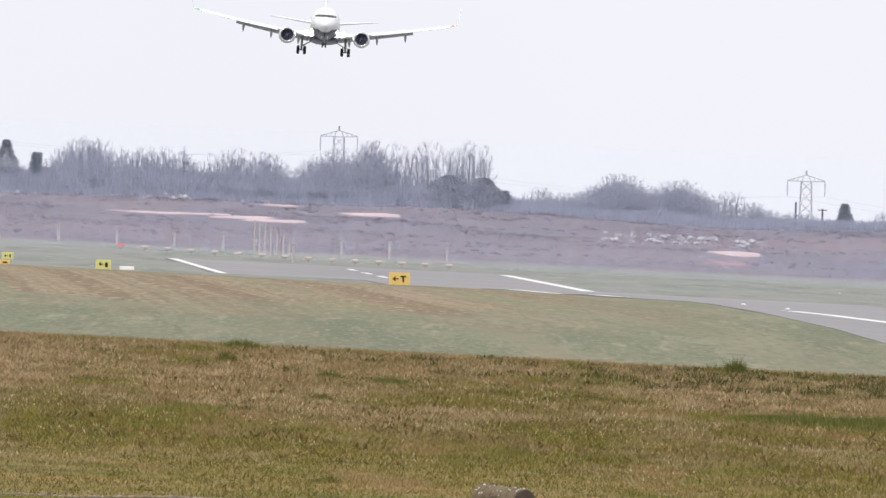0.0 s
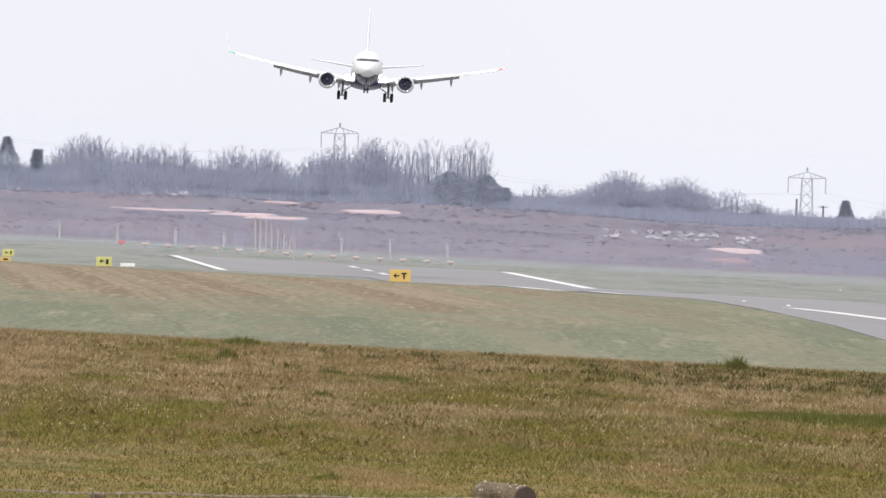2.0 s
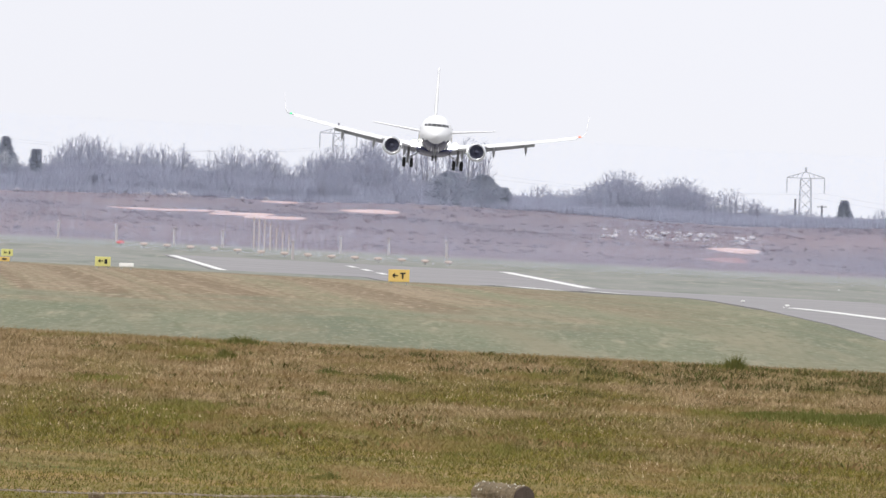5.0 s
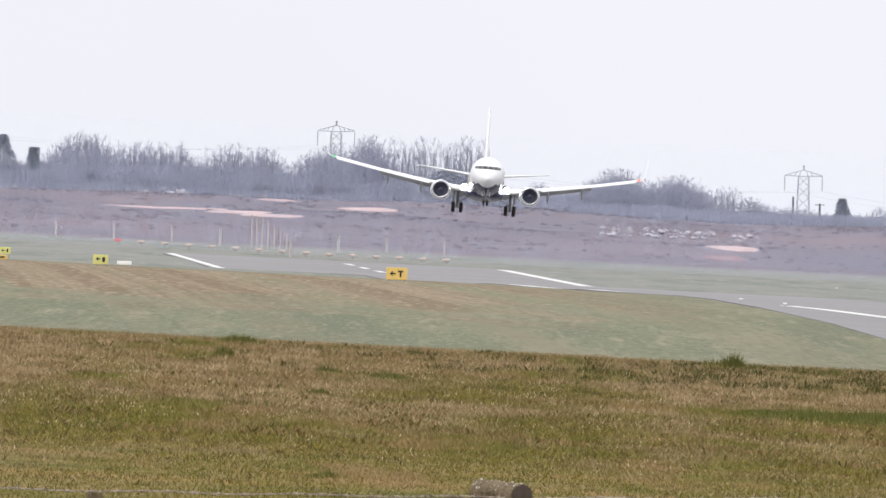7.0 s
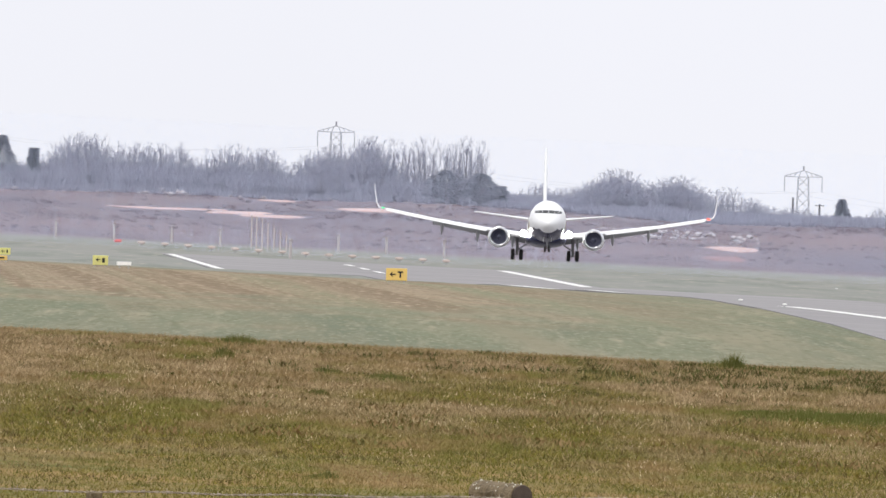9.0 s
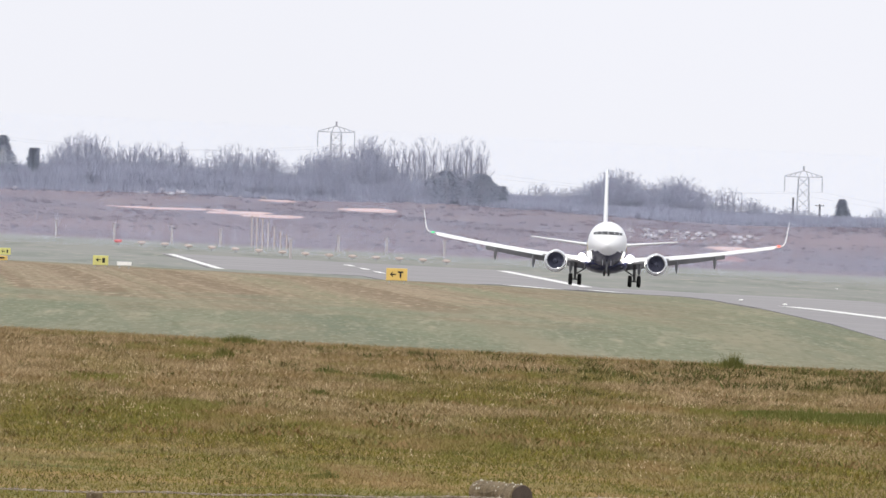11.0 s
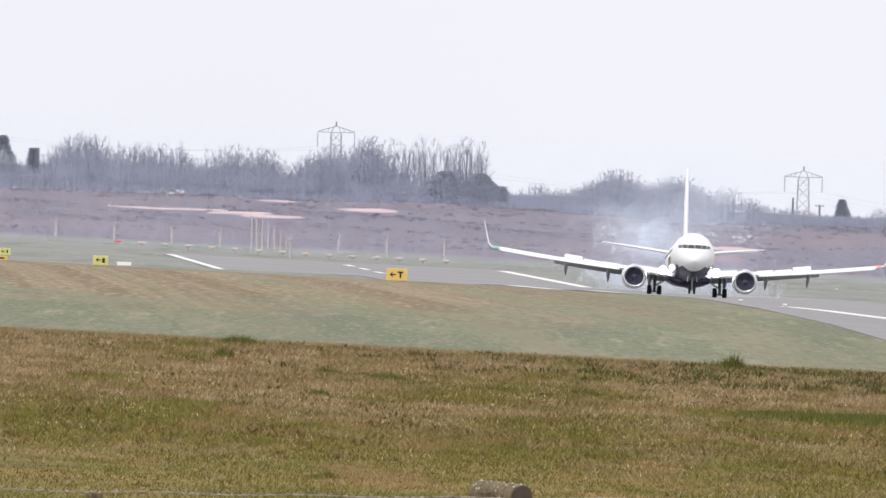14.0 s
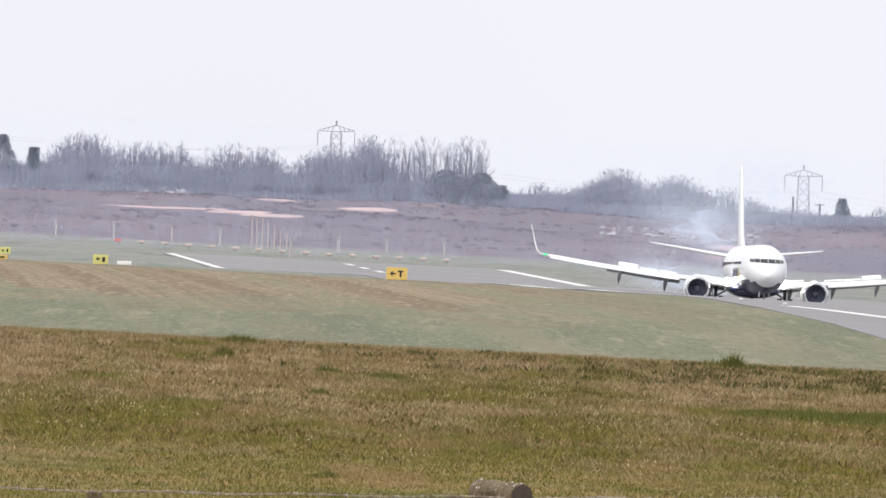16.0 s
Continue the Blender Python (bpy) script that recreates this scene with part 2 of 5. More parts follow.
def ground_material():
    """Grass near the fence, mown grass on the airfield and red-brown rough ground on the hill, with soft uneven borders."""
    m = bpy.data.materials.new("field_ground")
    m.use_nodes = True
    n, l = m.node_tree.nodes, m.node_tree.links
    b = n["Principled BSDF"]
    b.inputs["Roughness"].default_value, b.inputs["Specular IOR Level"].default_value = 0.95, 0.1
    geo, sep = n.new("ShaderNodeNewGeometry"), n.new("ShaderNodeSeparateXYZ")
    l.new(geo.outputs["Position"], sep.inputs[0])

    def tex(scale, detail=5, stretch=(1, 1, 1)):
        p, t = n.new("ShaderNodeMapping"), n.new("ShaderNodeTexNoise")
        p.inputs["Scale"].default_value = stretch
        t.inputs["Scale"].default_value, t.inputs["Detail"].default_value = scale, detail
        l.new(geo.outputs["Position"], p.inputs["Vector"])
        l.new(p.outputs[0], t.inputs["Vector"])
        return t.outputs[0]

    def span(value, lo, hi):
        r = n.new("ShaderNodeMapRange")
        r.inputs["From Min"].default_value, r.inputs["From Max"].default_value = lo, hi
        l.new(value, r.inputs["Value"])
        return r.outputs[0]

    def mixed(f, a, c):
        x = n.new("ShaderNodeMix")
        x.data_type = "RGBA"
        l.new(f, x.inputs["Factor"])
        for key, v in (("A", a), ("B", c)):
            if isinstance(v, tuple):
                x.inputs[key].default_value = (*v, 1)
            else:
                l.new(v, x.inputs[key])
        return x.outputs["Result"]

    def plus(a, c, k):
        s = n.new("ShaderNodeMath")
        s.operation = "MULTIPLY_ADD"
        l.new(c, s.inputs[0])
        s.inputs[1].default_value = k
        l.new(a, s.inputs[2])
        return s.outputs[0]

    near = mixed(span(tex(0.30, 6), 0.38, 0.62), (0.24, 0.155, 0.055), (0.10, 0.105, 0.018))
    near = mixed(span(tex(3.0, 3), 0.45, 0.75), near, (0.27, 0.20, 0.09))
    # mown airfield grass: green with straw-brown mowing stripes on the rise before the runway
    green = mixed(span(tex(0.02, 4, (3, 1, 1)), 0.35, 0.65), (0.155, 0.17, 0.11), (0.185, 0.19, 0.125))
    along = n.new("ShaderNodeCombineXYZ")
    l.new(plus(sep.outputs["X"], sep.outputs["Y"], 0.029), along.inputs["X"])
    l.new(span(sep.outputs["Y"], 0, 1000), along.inputs["Y"])

    def streak(scale, lo, hi):
        t = n.new("ShaderNodeTexNoise")
        t.inputs["Scale"].default_value, t.inputs["Detail"].default_value = scale, 4
        l.new(along.outputs[0], t.inputs["Vector"])
        return span(t.outputs[0], lo, hi)

    straw = mixed(span(tex(0.25, 5, (1, 0.05, 1)), 0.35, 0.65), (0.285, 0.222, 0.152), (0.225, 0.192, 0.125))
    straw = mixed(streak(0.42, 0.47, 0.57), straw, (0.185, 0.135, 0.088))
    straw = mixed(streak(1.6, 0.50, 0.70), straw, (0.20, 0.15, 0.10))
    straw = mixed(streak(0.23, 0.52, 0.62), straw, (0.20, 0.20, 0.125))
    straw = mixed(span(tex(2.2, 5, (1, 0.06, 1)), 0.50, 0.70), straw, (0.34, 0.27, 0.19))
    straw = mixed(span(tex(3.0, 5, (1, 0.08, 1)), 0.52, 0.70), straw, (0.165, 0.13, 0.08))
    green = mixed(span(tex(0.22, 4, (1, 0.04, 1)), 0.42, 0.62), green, (0.225, 0.212, 0.145))
    green = mixed(span(tex(0.16, 4, (1, 0.05, 1)), 0.50, 0.68), green, (0.135, 0.15, 0.102))
    green = mixed(span(tex(1.1, 5, (1, 0.025, 1)), 0.56, 0.76), green, (0.285, 0.262, 0.185))
    green = mixed(span(tex(2.0, 5, (1, 0.05, 1)), 0.48, 0.70), green, (0.142, 0.148, 0.092))
    green = mixed(span(tex(4.0, 4, (1, 0.06, 1)), 0.52, 0.70), green, (0.24, 0.232, 0.165))
    green = mixed(streak(0.3, 0.5, 0.75), green, (0.215, 0.195, 0.13))
    rise = n.new("ShaderNodeMath")
    rise.operation = "MULTIPLY"
    l.new(span(plus(sep.outputs["Y"], tex(0.09, 4, (1, 0.3, 1)), 420), 1100, 1230), rise.inputs[0])
    l.new(span(plus(sep.outputs["X"], tex(0.06), 26), 30, 12), rise.inputs[1])
    far_cut = n.new("ShaderNodeMath")
    far_cut.operation = "MULTIPLY"
    l.new(rise.outputs[0], far_cut.inputs[0])
    l.new(span(sep.outputs["Y"], 1620, 1500), far_cut.inputs[1])
    mid = mixed(far_cut.outputs[0], green, straw)
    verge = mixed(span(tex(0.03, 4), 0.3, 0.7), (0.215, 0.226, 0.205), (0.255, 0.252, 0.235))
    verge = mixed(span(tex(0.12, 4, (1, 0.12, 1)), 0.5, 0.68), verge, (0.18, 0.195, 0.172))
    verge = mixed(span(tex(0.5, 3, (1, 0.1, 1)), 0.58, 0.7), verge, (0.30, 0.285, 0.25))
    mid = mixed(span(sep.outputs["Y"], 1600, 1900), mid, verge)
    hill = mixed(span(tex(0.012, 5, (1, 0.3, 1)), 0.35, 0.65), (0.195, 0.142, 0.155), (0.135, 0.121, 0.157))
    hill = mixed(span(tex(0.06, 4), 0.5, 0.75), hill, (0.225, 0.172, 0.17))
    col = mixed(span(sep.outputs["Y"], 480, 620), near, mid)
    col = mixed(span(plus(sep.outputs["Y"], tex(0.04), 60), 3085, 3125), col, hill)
    l.new(col, b.inputs["Base Color"])
    u = n.new("ShaderNodeBump")
    u.inputs["Strength"].default_value, u.inputs["Distance"].default_value = 0.5, 0.05
    l.new(tex(6.0, 4), u.inputs["Height"])
    l.new(u.outputs[0], b.inputs["Normal"])
    return m


M_GROUND = ground_material()
M_BROWNTUFT = mat("brown_green_tuft", (0.22, 0.145, 0.07), 0.9, col2=(0.125, 0.115, 0.04), scale=0.5, fine=2.0, amount=1.5, island=0.4, spec=0.1)

# ---- the lie of the land: height along the view, with a steady fall to the side ----
LAND_Y = [-500, 0, 316, 400, 560, 700, 800, 900, 1000, 1150, 1300, 1450, 1667, 1740, 1860, 1920, 2000, 2200, 2480, 2745,
          3000, 3100, 3350, 3600, 3900, 4200, 4500, 5200, 9500]
LAND_Z = [4.8, 4.8, 4.8, 4.3, 2.0, 1.5, 1.8, 2.3, 2.55, 2.62, 2.5, 2.0, 0.35, 0.45, 0.66, 0.78, 0.55, -0.4, -1.05, -0.25,
          0.6, 0.85, 4.6, 9.0, 10.0, 7.0, 1.0, -6.0, -14.0]
FALL = 0.025


def land(x, y):
    """Height of the ground."""
    side = min(1.0, max(0.0, (-8.0 - (x - centre(y))) / 12.0))
    shoulder = 0.92 * math.exp(-((y - 1650) / 130) ** 2) * side * side * (3 - 2 * side)
    return float(np.interp(y, LAND_Y, LAND_Z)) - FALL * 150 * math.tanh(x / 150) + shoulder


def centre(y):
    """The runway's middle line."""
    return 86.5 - 0.0367 * y


def mesh_of(name, verts, faces, materials, smooth=False, index=None):
    me = bpy.data.meshes.new(name)
    me.from_pydata([tuple(v) for v in verts], [], [tuple(f) for f in faces])
    for m in materials if isinstance(materials, (list, tuple)) else [materials]:
        me.materials.append(m)
    if index is not None:
        me.polygons.foreach_set("material_index", np.asarray(index, dtype=np.int32))
    me.polygons.foreach_set("use_smooth", np.full(len(me.polygons), smooth))
    me.update()
    return me


def triangles(name, points, material):
    """A mesh of loose triangles from an array (n, 3, 3)."""
    k = len(points)
    me = bpy.data.meshes.new(name)
    me.vertices.add(k * 3)
    me.vertices.foreach_set("co", np.ascontiguousarray(points, dtype=np.float32).ravel())
    me.loops.add(k * 3)
    me.loops.foreach_set("vertex_index", np.arange(k * 3, dtype=np.int32))
    me.polygons.add(k)
    me.polygons.foreach_set("loop_start", np.arange(0, k * 3, 3, dtype=np.int32))
    me.materials.append(material)
    me.update(calc_edges=True)
    me.validate()
    return me


def part(name, bm, material, parent, label="", smooth=False):
    """Links a bmesh or a mesh as one part under a thing or a part."""
    if isinstance(bm, bpy.types.Mesh):
        me = bm
    else:
        me = bpy.data.meshes.new(name)
        bmesh.ops.recalc_face_normals(bm, faces=bm.faces)
        bm.to_mesh(me)
        bm.free()
        me.materials.append(material)
        if smooth:
            me.polygons.foreach_set("use_smooth", np.full(len(me.polygons), True))
    ob = new(name, me)
    ob.parent = parent
    if label:
        tagged(ob, label)
    return ob


def add_box(bm, size, at, turn=None, bevel=0.0):
    r = bmesh.ops.create_cube(bm, size=1.0)
    m = Matrix.Translation(at) @ (turn or Matrix()) @ Matrix.Diagonal((*size, 1))
    bmesh.ops.transform(bm, matrix=m, verts=r["verts"])
    if bevel:
        es = list({e for v in r["verts"] for e in v.link_edges})
        bmesh.ops.bevel(bm, geom=es, offset=bevel, segments=2, affect="EDGES", profile=0.6)
    return bm


def box(size, at=(0, 0, 0), turn=None, bevel=0.0):
    return add_box(bmesh.new(), size, at, turn, bevel)


def add_rod(bm, a, b, r1, r2=None, sides=8):
    a, b = Vector(a), Vector(b)
    d = b - a
    r = bmesh.ops.create_cone(bm, cap_ends=True, segments=sides, radius1=r1, radius2=r1 if r2 is None else r2, depth=d.length)
    bmesh.ops.transform(bm, matrix=Matrix.Translation((a + b) / 2) @ d.to_track_quat("Z", "Y").to_matrix().to_4x4(), verts=r["verts"])
    return bm


def rod(a, b, r1, r2=None, sides=8):
    return add_rod(bmesh.new(), a, b, r1, r2, sides)


def loft(rings, caps=True):
    """A skin through rings of equally many points."""
    bm = bmesh.new()
    rows = [[bm.verts.new(p) for p in ring] for ring in rings]
    k = len(rows[0])
    for r0, r1 in zip(rows, rows[1:]):
        for i in range(k):
            j = (i + 1) % k
            bm.faces.new((r0[i], r0[j], r1[j], r1[i]))
    if caps:
        bm.faces.new(rows[0])
        bm.faces.new(rows[-1][::-1])
    return bm


# ---- ground, one sheet to the horizon ----
def build_ground():
    ys = sorted(set([-500, -250, -100] + list(range(0, 620, 20)) + list(range(620, 3700, 20)) + list(range(3700, 5000, 50)) + [5200, 5600, 6200, 7000, 8000, 9500]))
    xs = sorted({s * v for s in (-1, 1) for v in (0, 8, 16, 24, 32, 40, 50, 60, 75, 90, 110, 140, 180, 240, 320, 450, 650, 1000, 1600, 2600)})
    verts, faces = [], []
    for y in ys:
        for x in xs:
            wob = 0.10 * noise.noise(Vector((x / 22, y / 60, 3))) * min(1.0, max(0.0, (y - 100) / 400))
            on = abs(x - centre(y)) < 32 and 850 < y < 2780
            hill = max(0.0, min(1.0, (y - 3100) / 300)) * 1.1 * noise.noise(Vector((x / 35, y / 90, 9)))
            verts.append((x, y, land(x, y) + (0.0 if on else wob) + hill - (0.25 if abs(x - centre(y)) < 20 and 850 < y < 2750 else 0.0)))
    k = len(xs)
    for i in range(len(ys) - 1):
        for j in range(k - 1):
            a = i * k + j
            faces.append((a, a + 1, a + k + 1, a + k))
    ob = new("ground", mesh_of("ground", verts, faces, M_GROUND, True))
    tagged(ob, "grassy airfield ground rising to a red-brown rough hill", "ground", kind="structure")


build_ground()


def strip(name, y0, y1, left, right, lift, material, step=10.0, thick=0.0):
    """A band that lies on the land between two lines given as functions of y."""
    rows = max(2, int((y1 - y0) / step) + 1)
    verts, faces = [], []
    for i in range(rows):
        y = y0 + (y1 - y0) * i / (rows - 1)
        for s in range(7):
            x = left(y) + (right(y) - left(y)) * s / 6
            verts.append((x, y, land(x, y) + lift))
    for i in range(rows - 1):
        for s in range(6):
            a = i * 7 + s
            faces.append((a, a + 1, a + 8, a + 7))
    if thick:
        k = len(verts)
        verts += [(x, y, z - thick) for x, y, z in verts]
        ring = list(range(0, 7)) + [i * 7 + 6 for i in range(1, rows)] + [(rows - 1) * 7 + s for s in range(5, -1, -1)] + [i * 7 for i in range(rows - 2, 0, -1)]
        for a, b in zip(ring, ring[1:] + ring[:1]):
            faces.append((a, a + k, b + k, b))
    return mesh_of(name, verts, faces, material)


def build_runway():
    runway = new("runway", strip("runway", 820, 2762, lambda y: centre(y) - 23.5 - max(0.0, (1260 - y) * 0.027), lambda y: centre(y) + 24.5, 0.04, M_ASPHALT, thick=0.4))
    tagged(runway, "grey asphalt runway with worn white markings", "runway", kind="structure")
    for side, y0, y1, half in ((-22.5, 2440, 2745, 0.55), (22.5, 2420, 2745, 0.85), (-22.5, 850, 1190, 0.6), (-22.5, 1400, 1790, 0.6)):
        part("edge_line", strip("edge_line", y0, y1, lambda y: centre(y) + side - half, lambda y: centre(y) + side + half, 0.06, M_LINE), None, runway, "white painted runway edge line")
    for i in range(9):
        y0 = 2745 - 40 - i * 60
        part("centre_dash", strip("centre_dash", y0 - 30, y0, lambda y: centre(y) - 0.45, lambda y: centre(y) + 0.45, 0.06, M_LINE), None, runway, "white painted centre line dash")


build_runway()


# ---- the airliner: nose towards -Y, origin on the ground between the main wheels ----
NOSE = -19.6


def ellipse(y, cx, cz, rx, rz, k=32):
    return [(cx + rx * math.sin(2 * math.pi * i / k), y, cz + rz * math.cos(2 * math.pi * i / k)) for i in range(k)]


# station from the nose, middle height, half width, half height
BODY = [(0.0, 2.78, 0.05, 0.05), (0.15, 2.79, 0.30, 0.28), (0.5, 2.82, 0.62, 0.60), (1.0, 2.88, 0.95, 0.90), (1.6, 2.98, 1.24, 1.17),
        (2.3, 3.10, 1.48, 1.45), (3.1, 3.22, 1.66, 1.72), (4.2, 3.30, 1.80, 1.92), (5.5, 3.33, 1.87, 2.0), (7.0, 3.34, 1.88, 2.01),
        (12.0, 3.34, 1.88, 2.01), (20.0, 3.34, 1.88, 2.01), (26.0, 3.38, 1.86, 1.97), (29.0, 3.62, 1.68, 1.72), (32.0, 3.98, 1.36, 1.36),
        (35.0, 4.35, 0.92, 0.95), (37.2, 4.6, 0.5, 0.55), (38.0, 4.68, 0.18, 0.22)]


def body_at(s):
    return [float(np.interp(s, [b[0] for b in BODY], [b[i] for b in BODY])) for i in (1, 2, 3)]


def airfoil(le, chord, thick, z, x, k=10):
    """A closed wing section at x: leading edge at le along y."""
    top, low = [], []
    for i in range(k + 1):
        u = 0.5 - 0.5 * math.cos(math.pi * i / k)
        t = 5 * thick * (0.2969 * math.sqrt(u) - 0.126 * u - 0.3516 * u * u + 0.2843 * u ** 3 - 0.1015 * u ** 4)
        cam_ = 0.02 * 4 * u * (1 - u)
        top.append((x, le + chord * u, z + chord * (cam_ + t)))
        low.append((x, le + chord * u, z + chord * (cam_ - t)))
    return top + low[-2:0:-1]


def wing_at(x):
    """Leading edge station, chord and height of the wing at a distance from the middle."""
    le = np.interp(x, [0, 1.8, 5.8, 16.9], [12.9, 14.0, 16.5, 22.4])
    te = np.interp(x, [0, 1.8, 5.8, 16.9], [21.0, 21.1, 21.3, 24.1])
    z = 1.95 + 0.105 * max(0.0, x - 1.5) + 0.0022 * max(0.0, x - 1.5) ** 2
    return float(le), float(te - le), float(z)


def build_airliner():
    plane = new("airliner")
    tagged(plane, "white twin-engined passenger jet with dark blue belly and upturned wing tips", "airplane")
    # fuselage: white above, dark blue belly below a line that rises towards the nose
    legs, wings, engines = [], [], []
    fine = []
    for s in np.unique(np.concatenate([np.linspace(0, 4, 18), np.linspace(4, 38, 35)])):
        z, rx, rz = body_at(s)
        fine.append(ellipse(NOSE + s, 0, z, rx, rz, 40))
    bm = loft(fine)
    me = bpy.data.meshes.new("fuselage")
    bmesh.ops.recalc_face_normals(bm, faces=bm.faces)
    for f in bm.faces:
        f.smooth = True
        c = f.calc_center_median()
        s = c.y - NOSE
        cut = 2.36 if s > 3 else 2.36 - (3 - s) * 0.05
        if s > 26:
            cut = 2.36 + (s - 26) * 0.2
        f.material_index = 1 if c.z < cut and s > 1.3 else 0
    bm.to_mesh(me)
    bm.free()
    me.materials.append(M_WHITE)
    me.materials.append(M_NAVY)
    part("fuselage", me, None, plane, "white fuselage with dark blue belly")
    part("wing_fairing", loft([ellipse(NOSE + s, 0, 1.75, w, h, 24) for s, w, h in ((11.5, 0.4, 0.15), (12.6, 1.5, 0.5), (14.5, 2.05, 0.72), (19, 2.1, 0.75), (22.5, 1.7, 0.55), (24.5, 0.4, 0.15))]),
         M_NAVY, plane, "dark blue belly fairing under the wing", True)
    # cockpit windows lie on the skin of the nose
    def skin(x, z):
        for s in np.arange(0.2, 6.0, 0.02):
            zc, rx, rz = body_at(s)
            if (x / rx) ** 2 + ((z - zc) / rz) ** 2 <= 1:
                return NOSE + s
        return NOSE + 6.0

    for side in (-1, 1):
        for xa, xb, za, zb in ((0.02, 0.60, 3.84, 4.16), (0.63, 1.06, 3.85, 4.16), (1.09, 1.38, 3.87, 4.13)):
            bm = bmesh.new()
            k = 5
            g = [[bm.verts.new((side * (xa + (xb - xa) * i / k), skin(xa + (xb - xa) * i / k, za + (zb - za) * j / k) - 0.045, za + (zb - za) * j / k + 0.012)) for i in range(k + 1)] for j in range(k + 1)]
            for j in range(k):
                for i in range(k):
                    bm.faces.new((g[j][i], g[j][i + 1], g[j + 1][i + 1], g[j + 1][i]))
            r = bmesh.ops.extrude_face_region(bm, geom=bm.faces[:])
            bmesh.ops.translate(bm, verts=[q for q in r["geom"] if isinstance(q, bmesh.types.BMVert)], vec=(0, 0.06, -0.015))
            part("cockpit_window", bm, M_GLASS, plane, "dark cockpit window pane", True)
    # cabin windows
    win = box((0.03, 0.26, 0.36), bevel=0.012)
    wme = bpy.data.meshes.new("cabin_window")
    win.to_mesh(wme)
    win.free()
    wme.materials.append(M_GLASS)
    for side in (-1, 1):
        for i in range(42):
            if 19 <= i <= 20:
                continue
            ob = new("cabin_window", wme)
            ob.parent = plane
            ob.location = (side * 1.836, NOSE + 6.3 + i * 0.51, 3.72)
    m_gold = mat("gold_livery_paint", (0.62, 0.45, 0.10), 0.4, col2=(0.55, 0.40, 0.10), scale=2)
    for side in (-1, 1):
        for i in range(7):
            part("title_bar", box((0.024, 0.62, 0.75), (side * 1.872, NOSE + 9.4 + i * 0.85, 3.02), None, 0.008), M_NAVY, plane, "dark blue bar of the painted title")
        part("emblem", box((0.024, 1.1, 0.9), (side * 1.868, NOSE + 8.0, 3.0), None, 0.008), m_gold, plane, "gold painted emblem")
    for side in (-1, 1):
        # wing
        secs = []
        for x in (0.6, 1.8, 3.2, 4.8, 6.5, 9, 11.5, 14, 16, 16.9):
            le, ch, z = wing_at(x)
            secs.append(airfoil(NOSE + le, ch * (0.82 if x < 12.5 else 1.0), 0.115 if x < 6 else 0.10, z, side * x))
        wing = part("wing", loft(secs), M_WHITE, plane, "white swept wing with extended flaps", True)
        wings.append((wing, side))
        # upturned wing tip
        le, ch, z = wing_at(16.9)
        tip = []
        for u, out, up, back, c in ((0, 0, 0, 0, 1.0), (0.2, 0.32, 0.12, 0.3, 0.9), (0.45, 0.55, 0.5, 0.75, 0.72), (0.7, 0.70, 1.3, 1.4, 0.5), (1, 0.92, 2.5, 2.35, 0.30)):
            sec = airfoil(NOSE + le + back, ch * c, 0.09, 0, 0)
            a = math.radians(78) * min(1.0, u * 2.2)
            tip.append([(side * (16.9 + out - math.sin(a) * (q[2])), q[1], z + up + math.cos(a) * q[2]) for q in sec])
        part("winglet", loft(tip), M_WHITE, wing, "white upturned blended wing tip", True)
        part("wing_tip_lamp", box((0.30, 0.5, 0.16), (side * 16.75, NOSE + le + 0.12, z + 0.02), bevel=0.05), M_GREEN if side < 0 else M_RED, wing,
             "green wing tip lamp" if side < 0 else "red wing tip lamp")
        # slats, drooped ahead of the leading edge
        for x0, x1 in ((6.1, 8.65), (8.67, 11.22), (11.24, 13.79), (13.81, 16.4)):
            ring = []
            for x in (x0, x1):
                le, ch, z = wing_at(x)
                ring.append([(side * x, NOSE + le + dy, z + dz) for dy, dz in ((-0.42, -0.20), (-0.36, -0.08), (-0.15, 0.06), (0.12, 0.15), (0.10, 0.10), (-0.18, -0.02), (-0.36, -0.22))])
            part("slat", loft(ring), M_WHITE, wing, "white drooped leading edge slat")
        # flaps, lowered behind the wing
        for x0, x1 in ((2.0, 4.4), (5.7, 11.6)):
            for k, (dy, dz, cc, ang) in enumerate(((-0.05, -0.02, 0.62, 7), (0.57, -0.11, 0.60, 13), (1.12, -0.26, 0.36, 20))):
                ring = []
                for x in (x0, (x0 + x1) / 2, x1):
                    le, ch, z = wing_at(x)
                    k2 = 0.6 + 0.4 * ch / 6.0
                    ca, sa = math.cos(math.radians(ang)), math.sin(math.radians(ang))
                    sec = airfoil(0, cc * 1.5 * k2, 0.12, 0, 0, 6)
                    ring.append([(side * x, NOSE + le + ch * 0.84 + dy * 1.2 * k2 + q[1] * ca + q[2] * sa, z + dz * k2 - q[1] * sa + q[2] * ca) for q in sec])
                part("flap", loft(ring), M_GREYWING, wing, "lowered grey flap panel", True)
        # flap track fairings
        for x in (3.3, 6.9, 10.6):
            le, ch, z = wing_at(x)
            y0 = NOSE + le + ch * 0.52
            part("flap_track_fairing", loft([ellipse(y0 + d * 3.2, side * x, z - 0.22 - drop, r, r * 1.3, 12) for d, drop, r in
                 ((0, 0, 0.03), (0.2, 0.08, 0.14), (0.5, 0.18, 0.18), (0.75, 0.55, 0.15), (1.0, 1.0, 0.03))]), M_GREYWING, wing, "pointed grey flap track fairing", True)
        # engine
        ex, ez = side * 4.83, 1.75
        e0 = NOSE + 12.3
